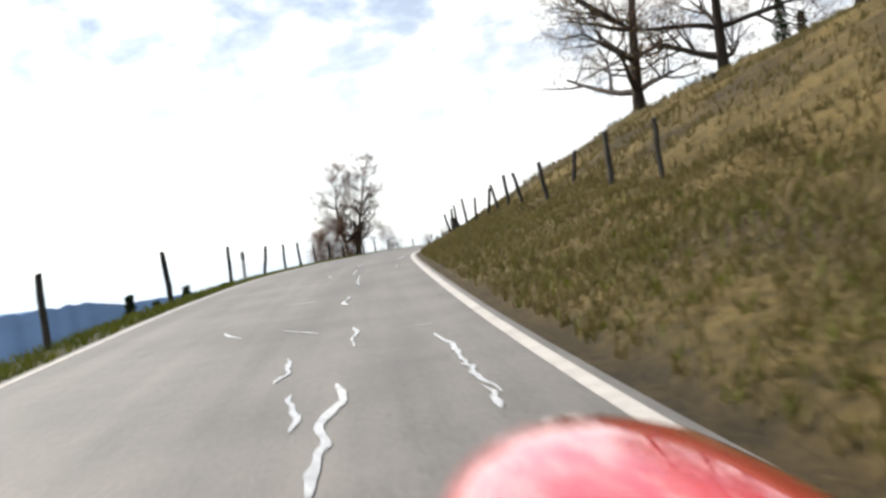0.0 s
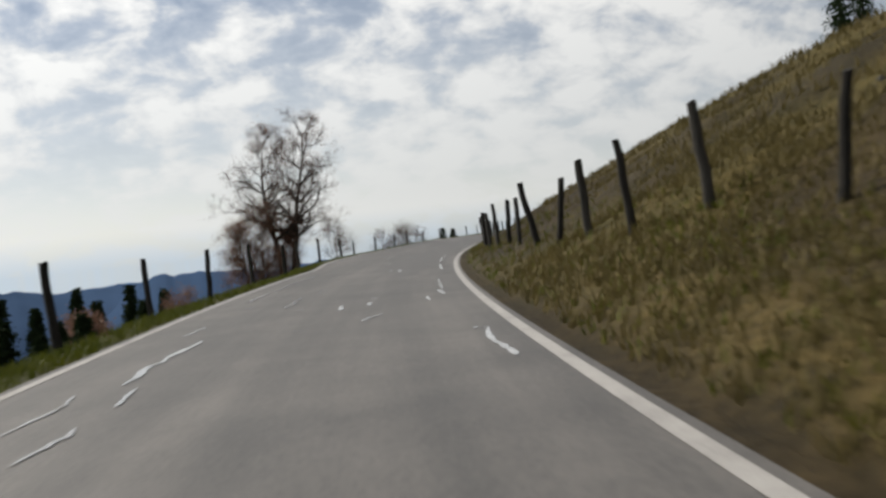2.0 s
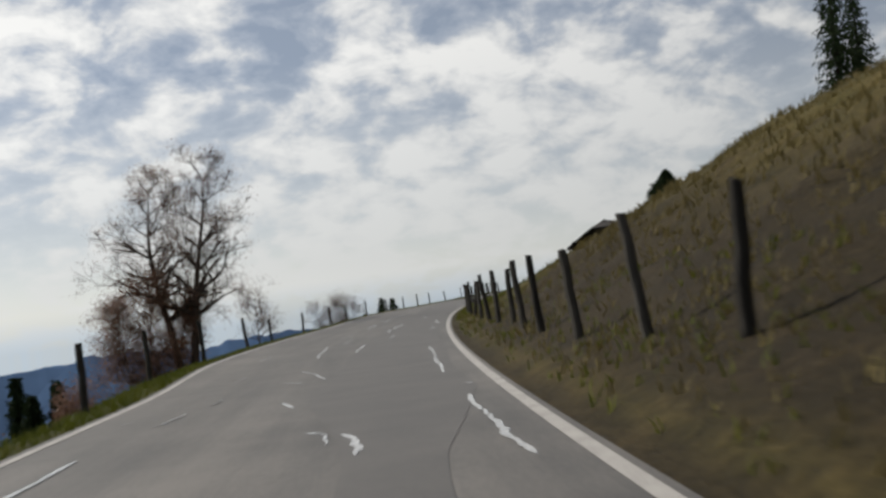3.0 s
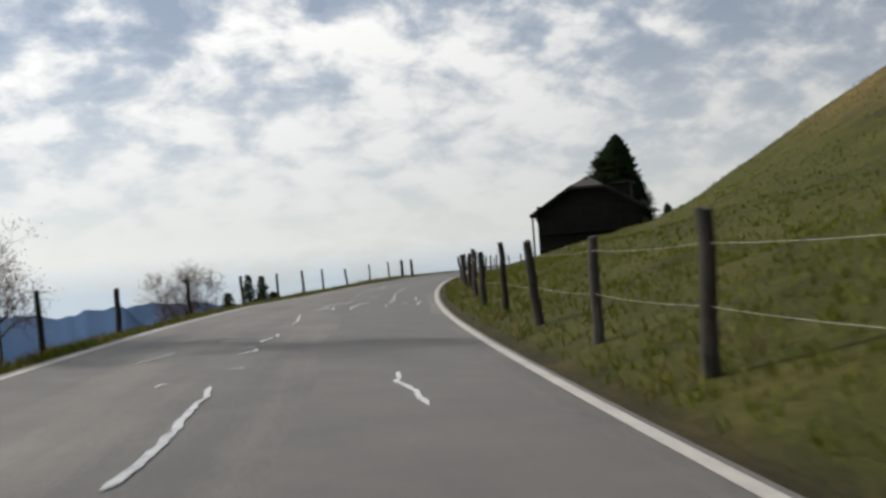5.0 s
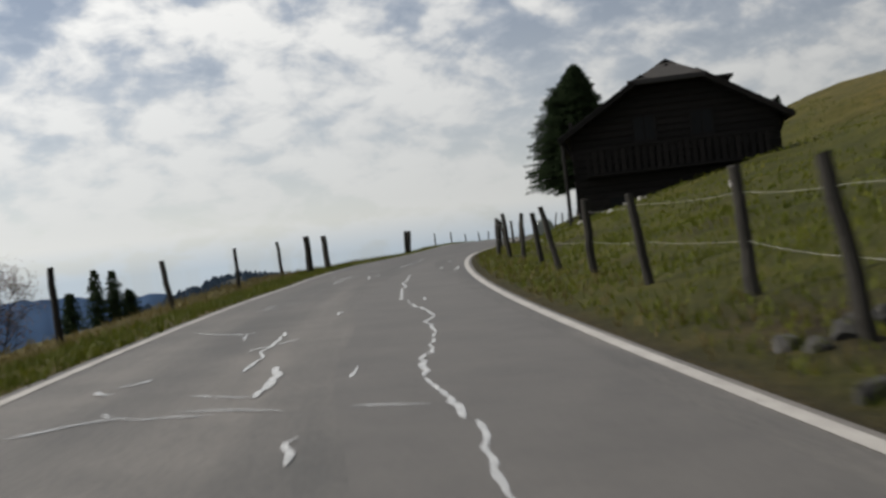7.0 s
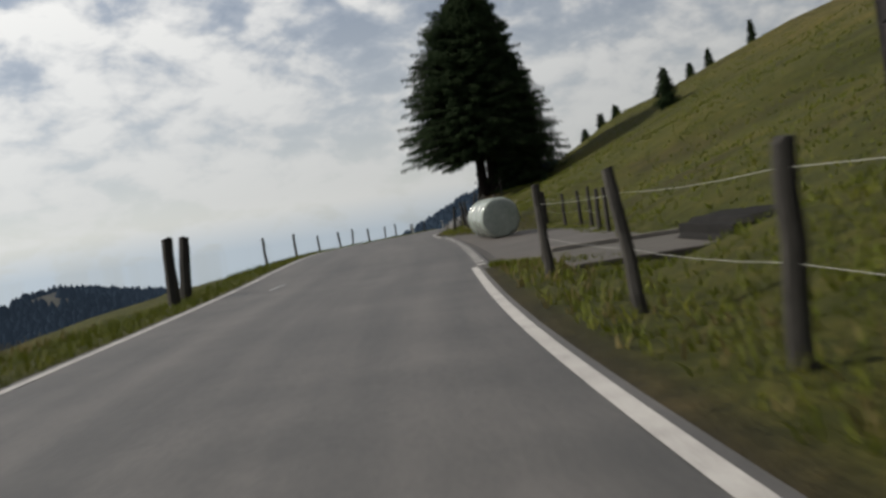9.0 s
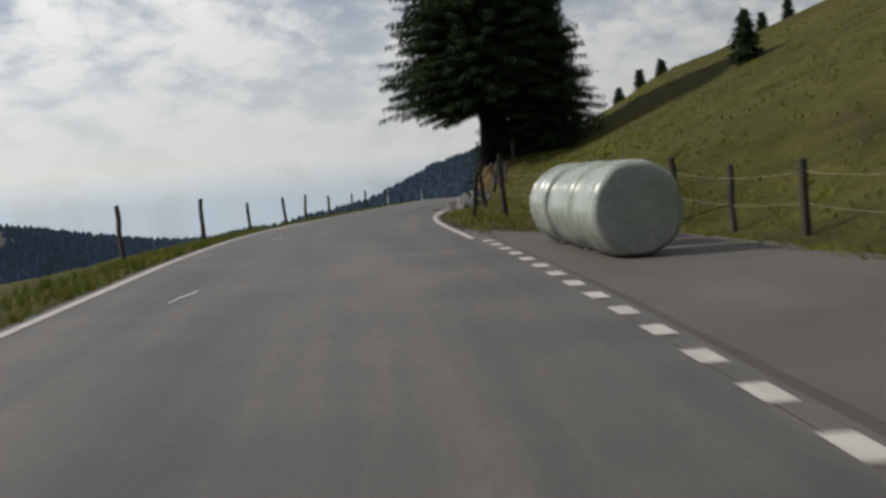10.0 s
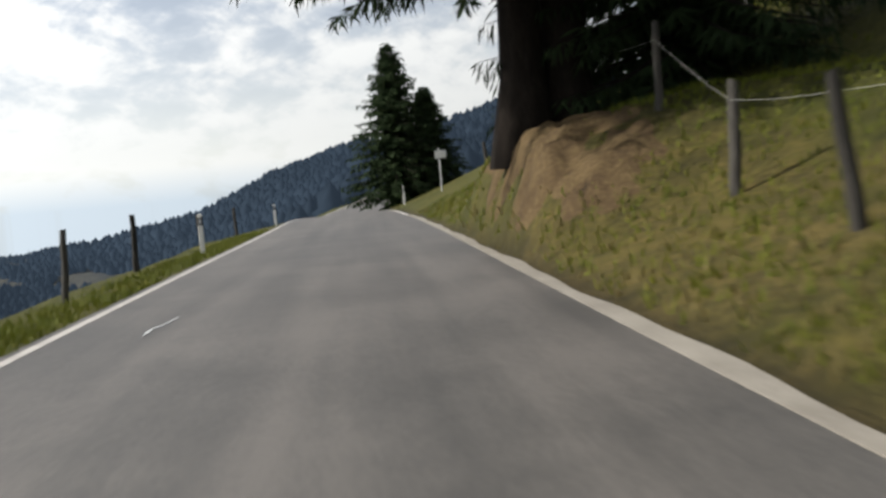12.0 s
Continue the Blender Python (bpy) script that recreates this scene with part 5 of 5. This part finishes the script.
# ---- far woods ----
def far_woods():
    """Rows of small conifers on the ridges across the valley, too many to count."""
    rng = np.random.default_rng(77)
    n = 30000
    bearing, dist = rng.uniform(-3, 52, n), 270 + 460 * rng.uniform(0, 1, n) ** 0.75
    x, y = 60 + dist * np.sin(np.radians(bearing)), 215 + dist * np.cos(np.radians(bearing))
    ridge, top = far_hills(x, y)
    keep = (dist > 260) & (waves(x, y, 45, 15) + 0.5 * waves(x, y, 17, 18) > np.interp(bearing, [3, 12], [0.05, -0.6]))
    x, y, ridge, top, dist = x[keep], y[keep], ridge[keep], top[keep], dist[keep]
    me = ground.data
    tree = BVHTree.FromPolygons([v.co.copy() for v in me.vertices], [tuple(p.vertices) for p in me.polygons])
    hits = [tree.ray_cast(Vector((a, b, 900)), Vector((0, 0, -1)))[0] for a, b in zip(x, y)]
    z = np.array([q.z if q is not None else -300 for q in hits])
    h = rng.uniform(7, 12, len(x)) * (0.8 + 0.4 * waves(x, y, 70, 16))
    co, tri = [], []
    sides = 5
    for i in range(len(x)):
        base = len(co)
        r0 = h[i] * rng.uniform(0.30, 0.44)
        tiers = ((0.0, 0.8), (0.28, 1.0), (0.40, 0.66), (0.68, 0.60), (1.0, 0.0))
        for f, r in tiers:
            for k in range(sides):
                a = 2 * math.pi * (k + 0.3 * f) / sides
                rr = r0 * r * rng.uniform(0.7, 1.25)
                co.append((x[i] + rr * math.cos(a), y[i] + rr * math.sin(a), z[i] - 2 + h[i] * f))
        for t in range(len(tiers) - 1):
            for k in range(sides):
                a, b = base + t * sides + k, base + t * sides + (k + 1) % sides
                tri.append((a, b, b + sides, a + sides))
    ob = new("far_woods", fast_mesh("far_woods", co, tri, HAZY_FAR_WOOD, True))
    return tagged(ob, "dark spruce forest on the ridges across the valley, blue haze painted in", "forest", kind="stuff")


far_woods()

# ---- road details ----
def seam(s0, l0, s1, l1, wide, seed):
    """A jagged bitumen seal over a crack, from one place on the road to another."""
    rng = random.Random(seed)
    way = Vector((s1 - s0, l1 - l0))
    length = max(way.length, 0.05)
    side = Vector((-way.y, way.x)) / length
    n = max(5, int(length / 0.15))
    steps = [rng.gauss(0, 1) for _ in range(n + 1)]
    verts, faces, drift, swell = [], [], 0.0, 1.0
    for i in range(n + 1):
        u = i / n
        drift = 0.86 * drift + steps[i] * 0.019
        swell = 0.55 * swell + 0.45 * rng.uniform(0.1, 1.9)
        w = wide * max(0.2, swell) * (0.3 if i in (0, n) else 1)
        c = Vector((s0, l0)) + way * u + side * drift * min(1, 4 * u, 4 * (1 - u))
        cut = (side + Vector((0.3, 0)) * rng.uniform(-1, 1)).normalized() * w / 2
        verts += [on_road(c.x - cut.x, c.y - cut.y, 0.008), on_road(c.x + cut.x, c.y + cut.y, 0.008)]
        if i:
            a = 2 * i
            faces.append((a - 2, a - 1, a + 1, a))
    ob = piece("glared_crack_seal", verts, faces, SEAL_GLARE, road)
    return ob


# crack seals: from s, lat to s, lat; those of the second row of each stretch are broad
START_THIN = [(15.0, -1.28, 19.0, -1.33), (1.6, -0.57, 2.5, -0.57), (1.9, -1.71, 3.3, -1.76), (2.1, -0.49, 5.7, -0.60), (4.0, -1.93, 5.5, -1.91), (5.6, -1.32, 7.5, -1.33), (6.6, -0.81, 6.6, -0.53), (7.3, -1.68, 8.4, -2.14), (8.1, -2.56, 9.2, -2.88), (12.2, -1.90, 12.6, -2.52), (17.4, -2.11, 18.1, -3.02), (19.6, -3.29, 21.0, -3.20), (21.1, -0.49, 22.0, -0.46), (21.6, -1.91, 22.4, -1.83), (23.2, -0.98, 23.6, -0.91), (23.3, -2.32, 23.8, -2.28), (23.3, -1.87, 23.8, -1.85), (25.0, -2.17, 26.6, -1.87), (25.8, -2.20, 26.2, -2.38), (26.8, -3.73, 27.2, -3.24), (28.2, -3.33, 28.7, -3.29)]
START_BROAD = [(10.6, -1.41, 12.3, -1.43), (0.3, -1.56, 3.5, -1.46), (19.7, -1.50, 23.6, -1.44), (20.1, -2.00, 21.2, -2.03), (25.3, -1.52, 29.4, -1.56), (29.4, -0.44, 31.7, -0.40)]
BEND_THIN = [(30.2, -1.54, 31.9, -1.51), (40.2, -3.41, 41.3, -3.36), (41.3, -3.85, 43.0, -3.84), (42.1, -3.30, 43.1, -3.37), (45.0, -0.30, 45.2, -0.40), (47.0, -2.50, 47.1, -2.14), (47.5, -1.65, 48.5, -1.39), (48.1, -3.93, 49.2, -3.84), (50.2, -0.74, 51.2, -0.73), (50.7, -2.77, 51.1, -2.72), (51.9, -1.44, 52.1, -1.69)]
BEND_BROAD = [(31.4, -2.22, 33.2, -2.14), (31.7, -0.40, 35.2, -0.36), (34.6, -3.32, 38.0, -3.23), (42.5, -0.32, 45.0, -0.30), (43.4, -3.56, 47.1, -3.50), (49.9, -2.05, 51.0, -2.08), (50.3, -1.61, 51.0, -1.63), (51.5, -0.49, 52.7, -0.60), (51.8, -3.06, 54.5, -3.06)]
BAY_THIN = [(52.2, -3.79, 53.0, -3.74), (53.1, -0.47, 56.6, -0.46), (53.4, -1.53, 53.5, -1.48), (55.6, -3.94, 56.2, -3.30), (55.6, -2.83, 55.7, -2.74), (56.0, -2.97, 57.1, -2.82), (64.2, -1.79, 65.0, -1.86), (65.0, -1.86, 65.2, -2.04), (67.8, -2.34, 68.7, -2.56), (68.3, -0.28, 68.4, -0.41), (68.4, -4.42, 68.5, -4.25), (69.7, -3.59, 70.4, -3.57), (70.6, -0.54, 78.7, -0.60), (71.8, -2.60, 72.4, -3.00), (72.2, -2.29, 74.7, -2.87), (74.4, -4.09, 74.8, -3.83), (79.1, -2.97, 84.9, -3.30), (79.9, -2.22, 83.5, -2.23), (80.9, -4.50, 82.4, -4.44), (81.6, -3.67, 81.7, -3.94)]
BAY_BROAD = [(54.6, -4.08, 65.3, -4.03), (62.4, -0.36, 66.9, -0.44), (63.4, -1.53, 64.8, -1.68), (67.6, -3.88, 68.8, -3.72)]
PASTURE_LOW_THIN = [(103.4, -2.91, 104.4, -3.17), (110.0, -3.63, 110.3, -3.52), (111.6, -3.16, 111.7, -2.96), (112.7, -4.34, 114.3, -4.14), (114.6, -3.38, 114.9, -3.16), (115.1, -3.10, 115.3, -3.01), (116.1, -3.70, 116.2, -3.36), (116.4, -4.49, 116.8, -4.22), (117.0, -4.02, 117.2, -3.46), (118.1, -3.81, 118.3, -3.54), (120.0, -3.34, 120.0, -2.84), (120.2, -3.04, 124.2, -3.24)]
PASTURE_LOW_BROAD = [(105.2, -3.07, 107.1, -3.00), (107.1, -3.00, 109.9, -3.10), (107.9, -1.23, 110.6, -1.34), (113.6, -3.25, 114.4, -3.09), (115.7, -3.17, 117.4, -3.05)]
PASTURE_MID_THIN = [(127.6, -1.36, 129.0, -1.45), (127.8, -3.01, 129.9, -2.95), (128.6, -0.57, 131.8, -0.46), (129.0, -4.25, 129.1, -3.66), (129.8, -2.19, 132.1, -1.99), (130.0, -0.87, 130.9, -0.93), (130.2, -4.05, 132.0, -3.96), (130.6, -2.93, 131.8, -2.81), (130.8, -3.50, 131.1, -3.01), (130.8, -1.31, 133.4, -1.30), (131.4, -2.44, 131.8, -2.81), (132.7, -2.93, 133.4, -2.87), (137.8, -1.46, 140.3, -1.57), (138.1, -2.00, 138.7, -2.08), (138.4, -2.83, 138.9, -2.97), (138.5, -2.55, 139.2, -2.61), (141.6, -3.03, 145.5, -2.89)]
PASTURE_MID_BROAD = [(126.7, -2.98, 127.7, -2.86), (126.7, -2.68, 128.0, -2.72), (126.7, -2.24, 129.8, -2.19), (126.8, -3.26, 127.8, -3.01), (136.5, -2.00, 137.1, -2.10), (136.8, -2.82, 137.1, -2.80), (138.4, -2.83, 139.0, -2.77)]
PASTURE_HIGH_THIN = [(147.2, -2.44, 147.9, -2.41), (149.9, -1.62, 152.6, -1.36), (152.7, -1.36, 155.4, -1.18), (151.2, -3.03, 155.0, -2.95), (148.0, -1.53, 149.8, -1.62), (148.6, -1.67, 148.8, -2.13), (148.8, -4.20, 149.2, -3.54), (149.0, -2.97, 149.1, -3.50), (149.1, -3.50, 149.5, -3.76), (149.6, -2.78, 150.0, -3.26), (150.2, -2.14, 150.9, -2.09), (150.5, -3.87, 150.8, -4.08), (150.9, -3.95, 151.3, -3.77), (153.0, -3.18, 153.9, -2.72), (154.4, -3.36, 155.5, -3.36), (155.1, -3.39, 156.3, -4.20), (158.2, -1.41, 159.9, -1.50), (158.6, -1.18, 159.3, -1.20), (159.9, -3.96, 160.0, -3.38), (160.0, -2.52, 160.0, -2.86), (161.1, -3.68, 161.3, -2.94), (161.3, -1.50, 166.9, -1.43), (164.1, -3.77, 164.6, -3.37), (202.6, -4.25, 203.3, -4.21), (203.1, -3.74, 204.3, -3.66)]
LANE_THIN = [(133.6, -1.38, 137.4, -1.44), (140.4, -1.57, 145.4, -1.55), (145.5, -1.55, 147.9, -1.47), (155.5, -1.18, 158.1, -1.40), (160.0, -1.50, 161.2, -1.50), (166.9, -1.43, 168.5, -1.41), (128.8, -3.05, 131.0, -2.80), (131.1, -2.62, 133.4, -2.60), (149.3, -3.28, 148.9, -2.54), (130.9, -3.45, 131.1, -2.64), (170.7, -3.37, 173.7, -2.85), (127.8, -2.77, 126.7, -2.90), (134.2, -0.72, 136.0, -0.60), (131.9, -0.55, 134.0, -0.70)]
PASTURE_HIGH_BROAD = [(149.6, -2.78, 151.4, -2.76), (157.2, -2.41, 157.7, -2.37), (160.5, -3.82, 161.1, -3.68)]
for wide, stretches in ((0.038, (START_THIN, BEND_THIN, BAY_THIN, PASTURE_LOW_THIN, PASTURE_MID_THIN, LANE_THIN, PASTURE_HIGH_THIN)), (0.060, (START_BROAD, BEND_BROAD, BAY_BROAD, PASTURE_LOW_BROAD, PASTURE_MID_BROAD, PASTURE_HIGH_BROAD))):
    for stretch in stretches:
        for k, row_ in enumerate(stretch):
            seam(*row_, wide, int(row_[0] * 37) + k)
rng = random.Random(91)
for s in (-6, -3, 86, 89, 92, 95, 98, 100, 168, 171, 175, 180):
    for lat in (-0.7, -2.1, -3.3):
        if rng.random() < 0.6:
            a, c = s + rng.uniform(-1, 1), lat + rng.uniform(-0.5, 0.5)
            seam(a, c, a + rng.uniform(0.6, 3.6), c + rng.uniform(-0.2, 0.2), rng.uniform(0.04, 0.07), rng.randint(0, 9999))
for s in (214, 226, 238, 247, 256):
    seam(s, -3.7, s + rng.uniform(0.8, 2.0), -3.6, 0.028, rng.randint(0, 9999))
def taper(t):
    """Fades the strip out at both ends."""
    return min(1.0, max(0.35, (t - 60) / 8), max(0.02, (182 - t) / 22))


piece("resurfaced_strip", *ribbon(60, 182, lambda t: -1.25 - 0.95 * taper(t) + 0.06 * math.sin(t * 0.7), lambda t: -1.25 + 0.95 * taper(t) + 0.05 * math.sin(t * 0.5), 0.004), PATCH, road, "darker resurfaced lane strip")
grate = new("drain_grate")
g = on_road(245.0, -0.28)
grate.location, grate.rotation_euler = g, (0, 0, -float(tab(HEADING, 246.4)))
part("frame", box_bm((0.56, 0.56, 0.05), (0, 0, -0.015), 0.01), DARK_STONE, grate)
for k in range(6):
    part("bar", box_bm((0.46, 0.035, 0.03), (0, -0.2 + k * 0.08, 0.012), 0.006), DARK_STONE, grate)
tagged(grate, "dark iron drain grate at the road edge", "drain grate")

# ---- rocks ----
def boulder(seed, place, size, mat, label, group):
    rng = random.Random(seed)
    bm = bmesh.new()
    bmesh.ops.create_icosphere(bm, subdivisions=2, radius=1.0)
    off = Vector((rng.uniform(-9, 9), rng.uniform(-9, 9), rng.uniform(-9, 9)))
    for v in bm.verts:
        d = v.co.normalized()
        r = 1 + 0.38 * noise.noise(d * 1.3 + off) + 0.16 * noise.noise(d * 3.1 + off)
        v.co = Vector((max(-0.78, min(0.78, d.x * r)), max(-0.74, min(0.74, d.y * r)), max(-0.7, min(0.72, d.z * r))))
    me = bpy.data.meshes.new("boulder")
    bm.to_mesh(me)
    bm.free()
    me.materials.append(mat)
    ob = new("boulder", me)
    ob.matrix_world = Matrix.Translation(place) @ pose(0, 0, 0, rng.uniform(-25, 25), rng.uniform(-25, 25), rng.uniform(0, 360)) @ Matrix.Diagonal((size * rng.uniform(0.8, 1.3), size * rng.uniform(0.6, 1.0), size * rng.uniform(0.75, 1.15), 1))
    return tagged(ob, label, "boulder", group=group)


def slab(seed, place, w, d, h, turn, lean):
    rng = random.Random(seed)
    bm = box_bm((w, d, h), (0, 0, h / 2 - 0.06), 0.0)
    bmesh.ops.subdivide_edges(bm, edges=list(bm.edges), cuts=2, use_grid_fill=True)
    off = Vector((rng.uniform(-9, 9), rng.uniform(-9, 9), rng.uniform(-9, 9)))
    for v in bm.verts:
        k = 1 - 0.34 * max(0.0, v.co.z / h) ** 2 * rng.uniform(0.6, 1.2)
        v.co = Vector((v.co.x * k, v.co.y, v.co.z)) + Vector((noise.noise(v.co * 4 + off), noise.noise(v.co * 4 - off), noise.noise(v.co * 3 + off * 2))) * 0.10 * w * 2
    bmesh.ops.bevel(bm, geom=list(bm.edges), offset=0.012, segments=1, affect="EDGES")
    me = bpy.data.meshes.new("stone_slab")
    bm.to_mesh(me)
    bm.free()
    me.materials.append(SLAB)
    ob = new("stone_slab", me)
    ob.matrix_world = Matrix.Translation(place) @ pose(0, 0, 0, lean, rng.uniform(-9, 9), turn)
    return tagged(ob, "rough grey limestone slab standing in the culvert wall", "stone", group="stones of the culvert wall")


rng = random.Random(17)
WALL_RUN = ((238.7, 0.50), (238.2, 0.58), (237.8, 0.68), (237.45, 0.82), (237.2, 1.02), (237.15, 1.30), (237.25, 1.58))
for k, ((s, l), w, h) in enumerate(zip(WALL_RUN, (0.18, 0.16, 0.19, 0.21, 0.29, 0.24, 0.27), (0.42, 0.46, 0.50, 0.58, 0.70, 0.58, 0.54))):
    slab(500 + k, on_road(s, l - 0.08, -0.04), w, 0.24, h, -math.degrees(float(tab(HEADING, s))) - 38 + 6 * k, -10)
for k, (s, l, z, w) in enumerate(((238.1, 0.85, 0.36, 0.2), (237.75, 1.0, 0.46, 0.22), (237.45, 1.28, 0.52, 0.24), (237.4, 1.6, 0.46, 0.26))):
    slab(530 + k, on_road(s, l, z), w, 0.24, 0.26, rng.uniform(-60, 0), -8)
for s0, l0, cnt, mat, txt in ((148.4, 0.75, 9, DARK_STONE, "dark mossy stone in the roadside hollow"),):
    for k in range(cnt):
        s, l = s0 + rng.uniform(-1.4, 1.4), l0 + rng.uniform(-0.35, 0.9)
        boulder(600 + int(s0) + k, spot(s, l, 0.0), rng.uniform(0.09, 0.18), mat, txt, "ditch stones")
for k in range(7):
    boulder(700 + k, spot(178 + rng.uniform(-5, 6), 5.5 + rng.uniform(-1.5, 3.5), 0.0), rng.uniform(0.10, 0.17), STONE, "pale stone lying in the pasture", "pasture stones")
for k in range(9):
    boulder(720 + k, spot(rng.uniform(30, 92), rng.uniform(5, 16), -0.02), rng.uniform(0.08, 0.15), DARK_STONE, "weathered stone in the dry grass", "slope stones")

# ---- road sign, covered pit ----
def road_sign(s, lat):
    ob = new("road_sign")
    ob.location, ob.rotation_euler = spot(s, lat), (0, 0, -float(tab(HEADING, s)))
    piece("pole", *tube([(0, 0, -0.3), (0, 0, 1.85)], [0.035, 0.035], 10), SIGN_METAL, ob)
    plate = part("plate", box_bm((0.5, 0.02, 0.34), (0.05, -0.05, 1.6), 0.008), SIGN_METAL, ob, "grey back of the sign plate")
    part("face", box_bm((0.44, 0.008, 0.28), (0.05, -0.064, 1.6), 0.003), WHITE_PAINT, plate, "pale sign face")
    part("clamp", box_bm((0.1, 0.07, 0.05), (0, -0.02, 1.6), 0.01), SIGN_METAL, ob)
    return tagged(ob, "pale rectangular road sign on a steel pole", "road sign")


road_sign(294, 2.0)


def covered_pit():
    """A concrete apron with a pale kerb at its far edge and a box under a dark sheet."""
    ob = new("covered_pit")
    h = float(tab(HEADING, 200.6))
    base = on_road(200.5, 2.7)
    base.z = float(tab(RZ, 200.5)) - 0.10
    ob.location, ob.rotation_euler = base, (0, 0, -h)
    part("apron", box_bm((2.9, 5.0, 0.40), (0.05, 0.2, -0.10), 0.03), OLD_CONCRETE, ob, "dull stained concrete apron")
    part("kerb", box_bm((2.6, 0.10, 0.10), (0.1, 2.58, 0.14), 0.02), CONCRETE, ob, "pale kerb along the apron")
    part("box_wall", box_bm((1.9, 3.4, 0.74), (1.75, -0.9, -0.03), 0.03), TARRED, ob, "dark tarred box")
    sheet = bmesh.new()
    nx, ny = 9, 13
    rows = []
    for i in range(nx):
        for j in range(ny):
            u, v = i / (nx - 1) * 2 - 1, j / (ny - 1) * 2 - 1
            drop = 0.26 * max(0.0, abs(u) - 0.86) / 0.14 + 0.26 * max(0.0, abs(v) - 0.9) / 0.1
            lift = 0.07 * (1 - u * u) + 0.03 * noise.noise(Vector((u * 3, v * 4, 2.0)))
            rows.append(sheet.verts.new((1.75 + u * 1.02, -0.9 + v * 1.82, 0.375 + lift - min(drop, 0.27))))
    for i in range(nx - 1):
        for j in range(ny - 1):
            a = i * ny + j
            sheet.faces.new((rows[a], rows[a + ny], rows[a + ny + 1], rows[a + 1]))
    part("sheet", sheet, TARRED, ob, "sagging dark cover sheet", True)
    return tagged(ob, "concrete apron and box under a dark sheet beside the yard", "covered pit")


covered_pit()

# ---- the red car standing at the start ----
def loft(sections):
    """Skin over closed rings of equal count."""
    n = len(sections[0])
    verts = [Vector(p) for ring in sections for p in ring]
    faces = []
    for i in range(len(sections) - 1):
        for k in range(n):
            a, b = i * n + k, i * n + (k + 1) % n
            faces.append((a, b, b + n, a + n))
    faces += [tuple(reversed(range(n))), tuple(range((len(sections) - 1) * n, len(sections) * n))]
    return verts, faces


def red_car():
    ob = new("car")
    p = on_road(-4.2, -1.39)
    ob.location, ob.rotation_euler = p, (0, 0, 0.008)

    def hull(rows, power=2.6, n=28):
        rings = []
        for y, cx, hw, z0, z1 in rows:
            ring = []
            for k in range(n):
                a = 2 * math.pi * k / n
                c, s = math.cos(a), math.sin(a)
                ring.append((cx + hw * math.copysign(abs(c) ** (2 / power), c), y, (z0 + z1) / 2 + (z1 - z0) / 2 * math.copysign(abs(s) ** (2 / power), s)))
            rings.append(ring)
        return loft(rings)

    mid = -0.12
    piece("bonnet", *hull([(-1.9, mid, 0.55, 0.35, 0.62), (-1.6, mid, 0.74, 0.25, 0.72), (-0.9, mid, 0.76, 0.22, 0.74), (-0.2, mid, 0.76, 0.22, 0.70), (0.35, mid, 0.60, 0.22, 0.685), (1.0, mid, 0.52, 0.24, 0.60), (1.7, mid, 0.48, 0.28, 0.47), (2.15, mid, 0.40, 0.34, 0.40)]), CAR_RED, ob, "glossy red body", True)
    for sx, cx in ((1, mid + 0.54), (-1, mid - 0.54)):
        piece("fender", *hull([(0.35, cx + 0.06 * sx, 0.14, 0.30, 0.64), (0.6, cx + 0.05 * sx, 0.20, 0.28, 0.705), (0.95, cx + 0.02 * sx, 0.25, 0.26, 0.755), (1.3, cx, 0.285, 0.24, 0.775), (1.6, cx, 0.285, 0.24, 0.775), (1.85, cx, 0.26, 0.27, 0.75), (2.02, cx, 0.21, 0.33, 0.70), (2.10, cx, 0.12, 0.42, 0.62)], 2.2), CAR_RED, ob, "rounded glossy red wing", True)
        lamp = piece("headlight", *hull([(2.02, cx, 0.10, 0.44, 0.64), (2.13, cx, 0.095, 0.445, 0.635), (2.16, cx, 0.05, 0.49, 0.59)], 2.0), GLASS_DARK, ob, "round headlight", True)
        piece("rim", *tube([(cx + 0.105 * math.cos(a), 2.11, 0.54 + 0.105 * math.sin(a)) for a in np.linspace(0, 2 * math.pi, 21)], [0.012] * 21, 6), CHROME, lamp, "chrome lamp rim")
        for y in (-1.25, 1.25):
            wheel = new("wheel")
            wheel.parent = ob
            x = mid + sx * 0.66
            for nm, r0, w0, mt in (("tyre", 0.31, 0.085, BLACK_RUBBER), ("rim", 0.19, 0.092, CHROME)):
                rings = [[(x + dx, y + r * math.cos(a), 0.312 + r * math.sin(a)) for a in np.linspace(0, 2 * math.pi, 28, endpoint=False)] for dx, r in ((-w0, r0 * 0.93), (-w0 * 0.8, r0), (w0 * 0.8, r0), (w0, r0 * 0.93))]
                piece(nm, *loft(rings), mt, wheel, smooth=False)
    piece("cockpit", *hull([(-1.0, mid, 0.55, 0.5, 0.755), (-0.6, mid, 0.60, 0.5, 0.765), (-0.25, mid, 0.62, 0.5, 0.765), (-0.05, mid, 0.6, 0.5, 0.74)], 5.0), BLACK_TRIM, ob, "black vinyl dashboard top and cockpit cover")
    piece("front_bumper", *tube([(mid - 0.62, 2.05, 0.36), (mid - 0.3, 2.2, 0.36), (mid + 0.3, 2.2, 0.36), (mid + 0.62, 2.05, 0.36)], [0.045] * 4, 8), CHROME, ob, "chrome bumper")
    return tagged(ob, "glossy red open sports car with rounded wings on the road", "car")


red_car()
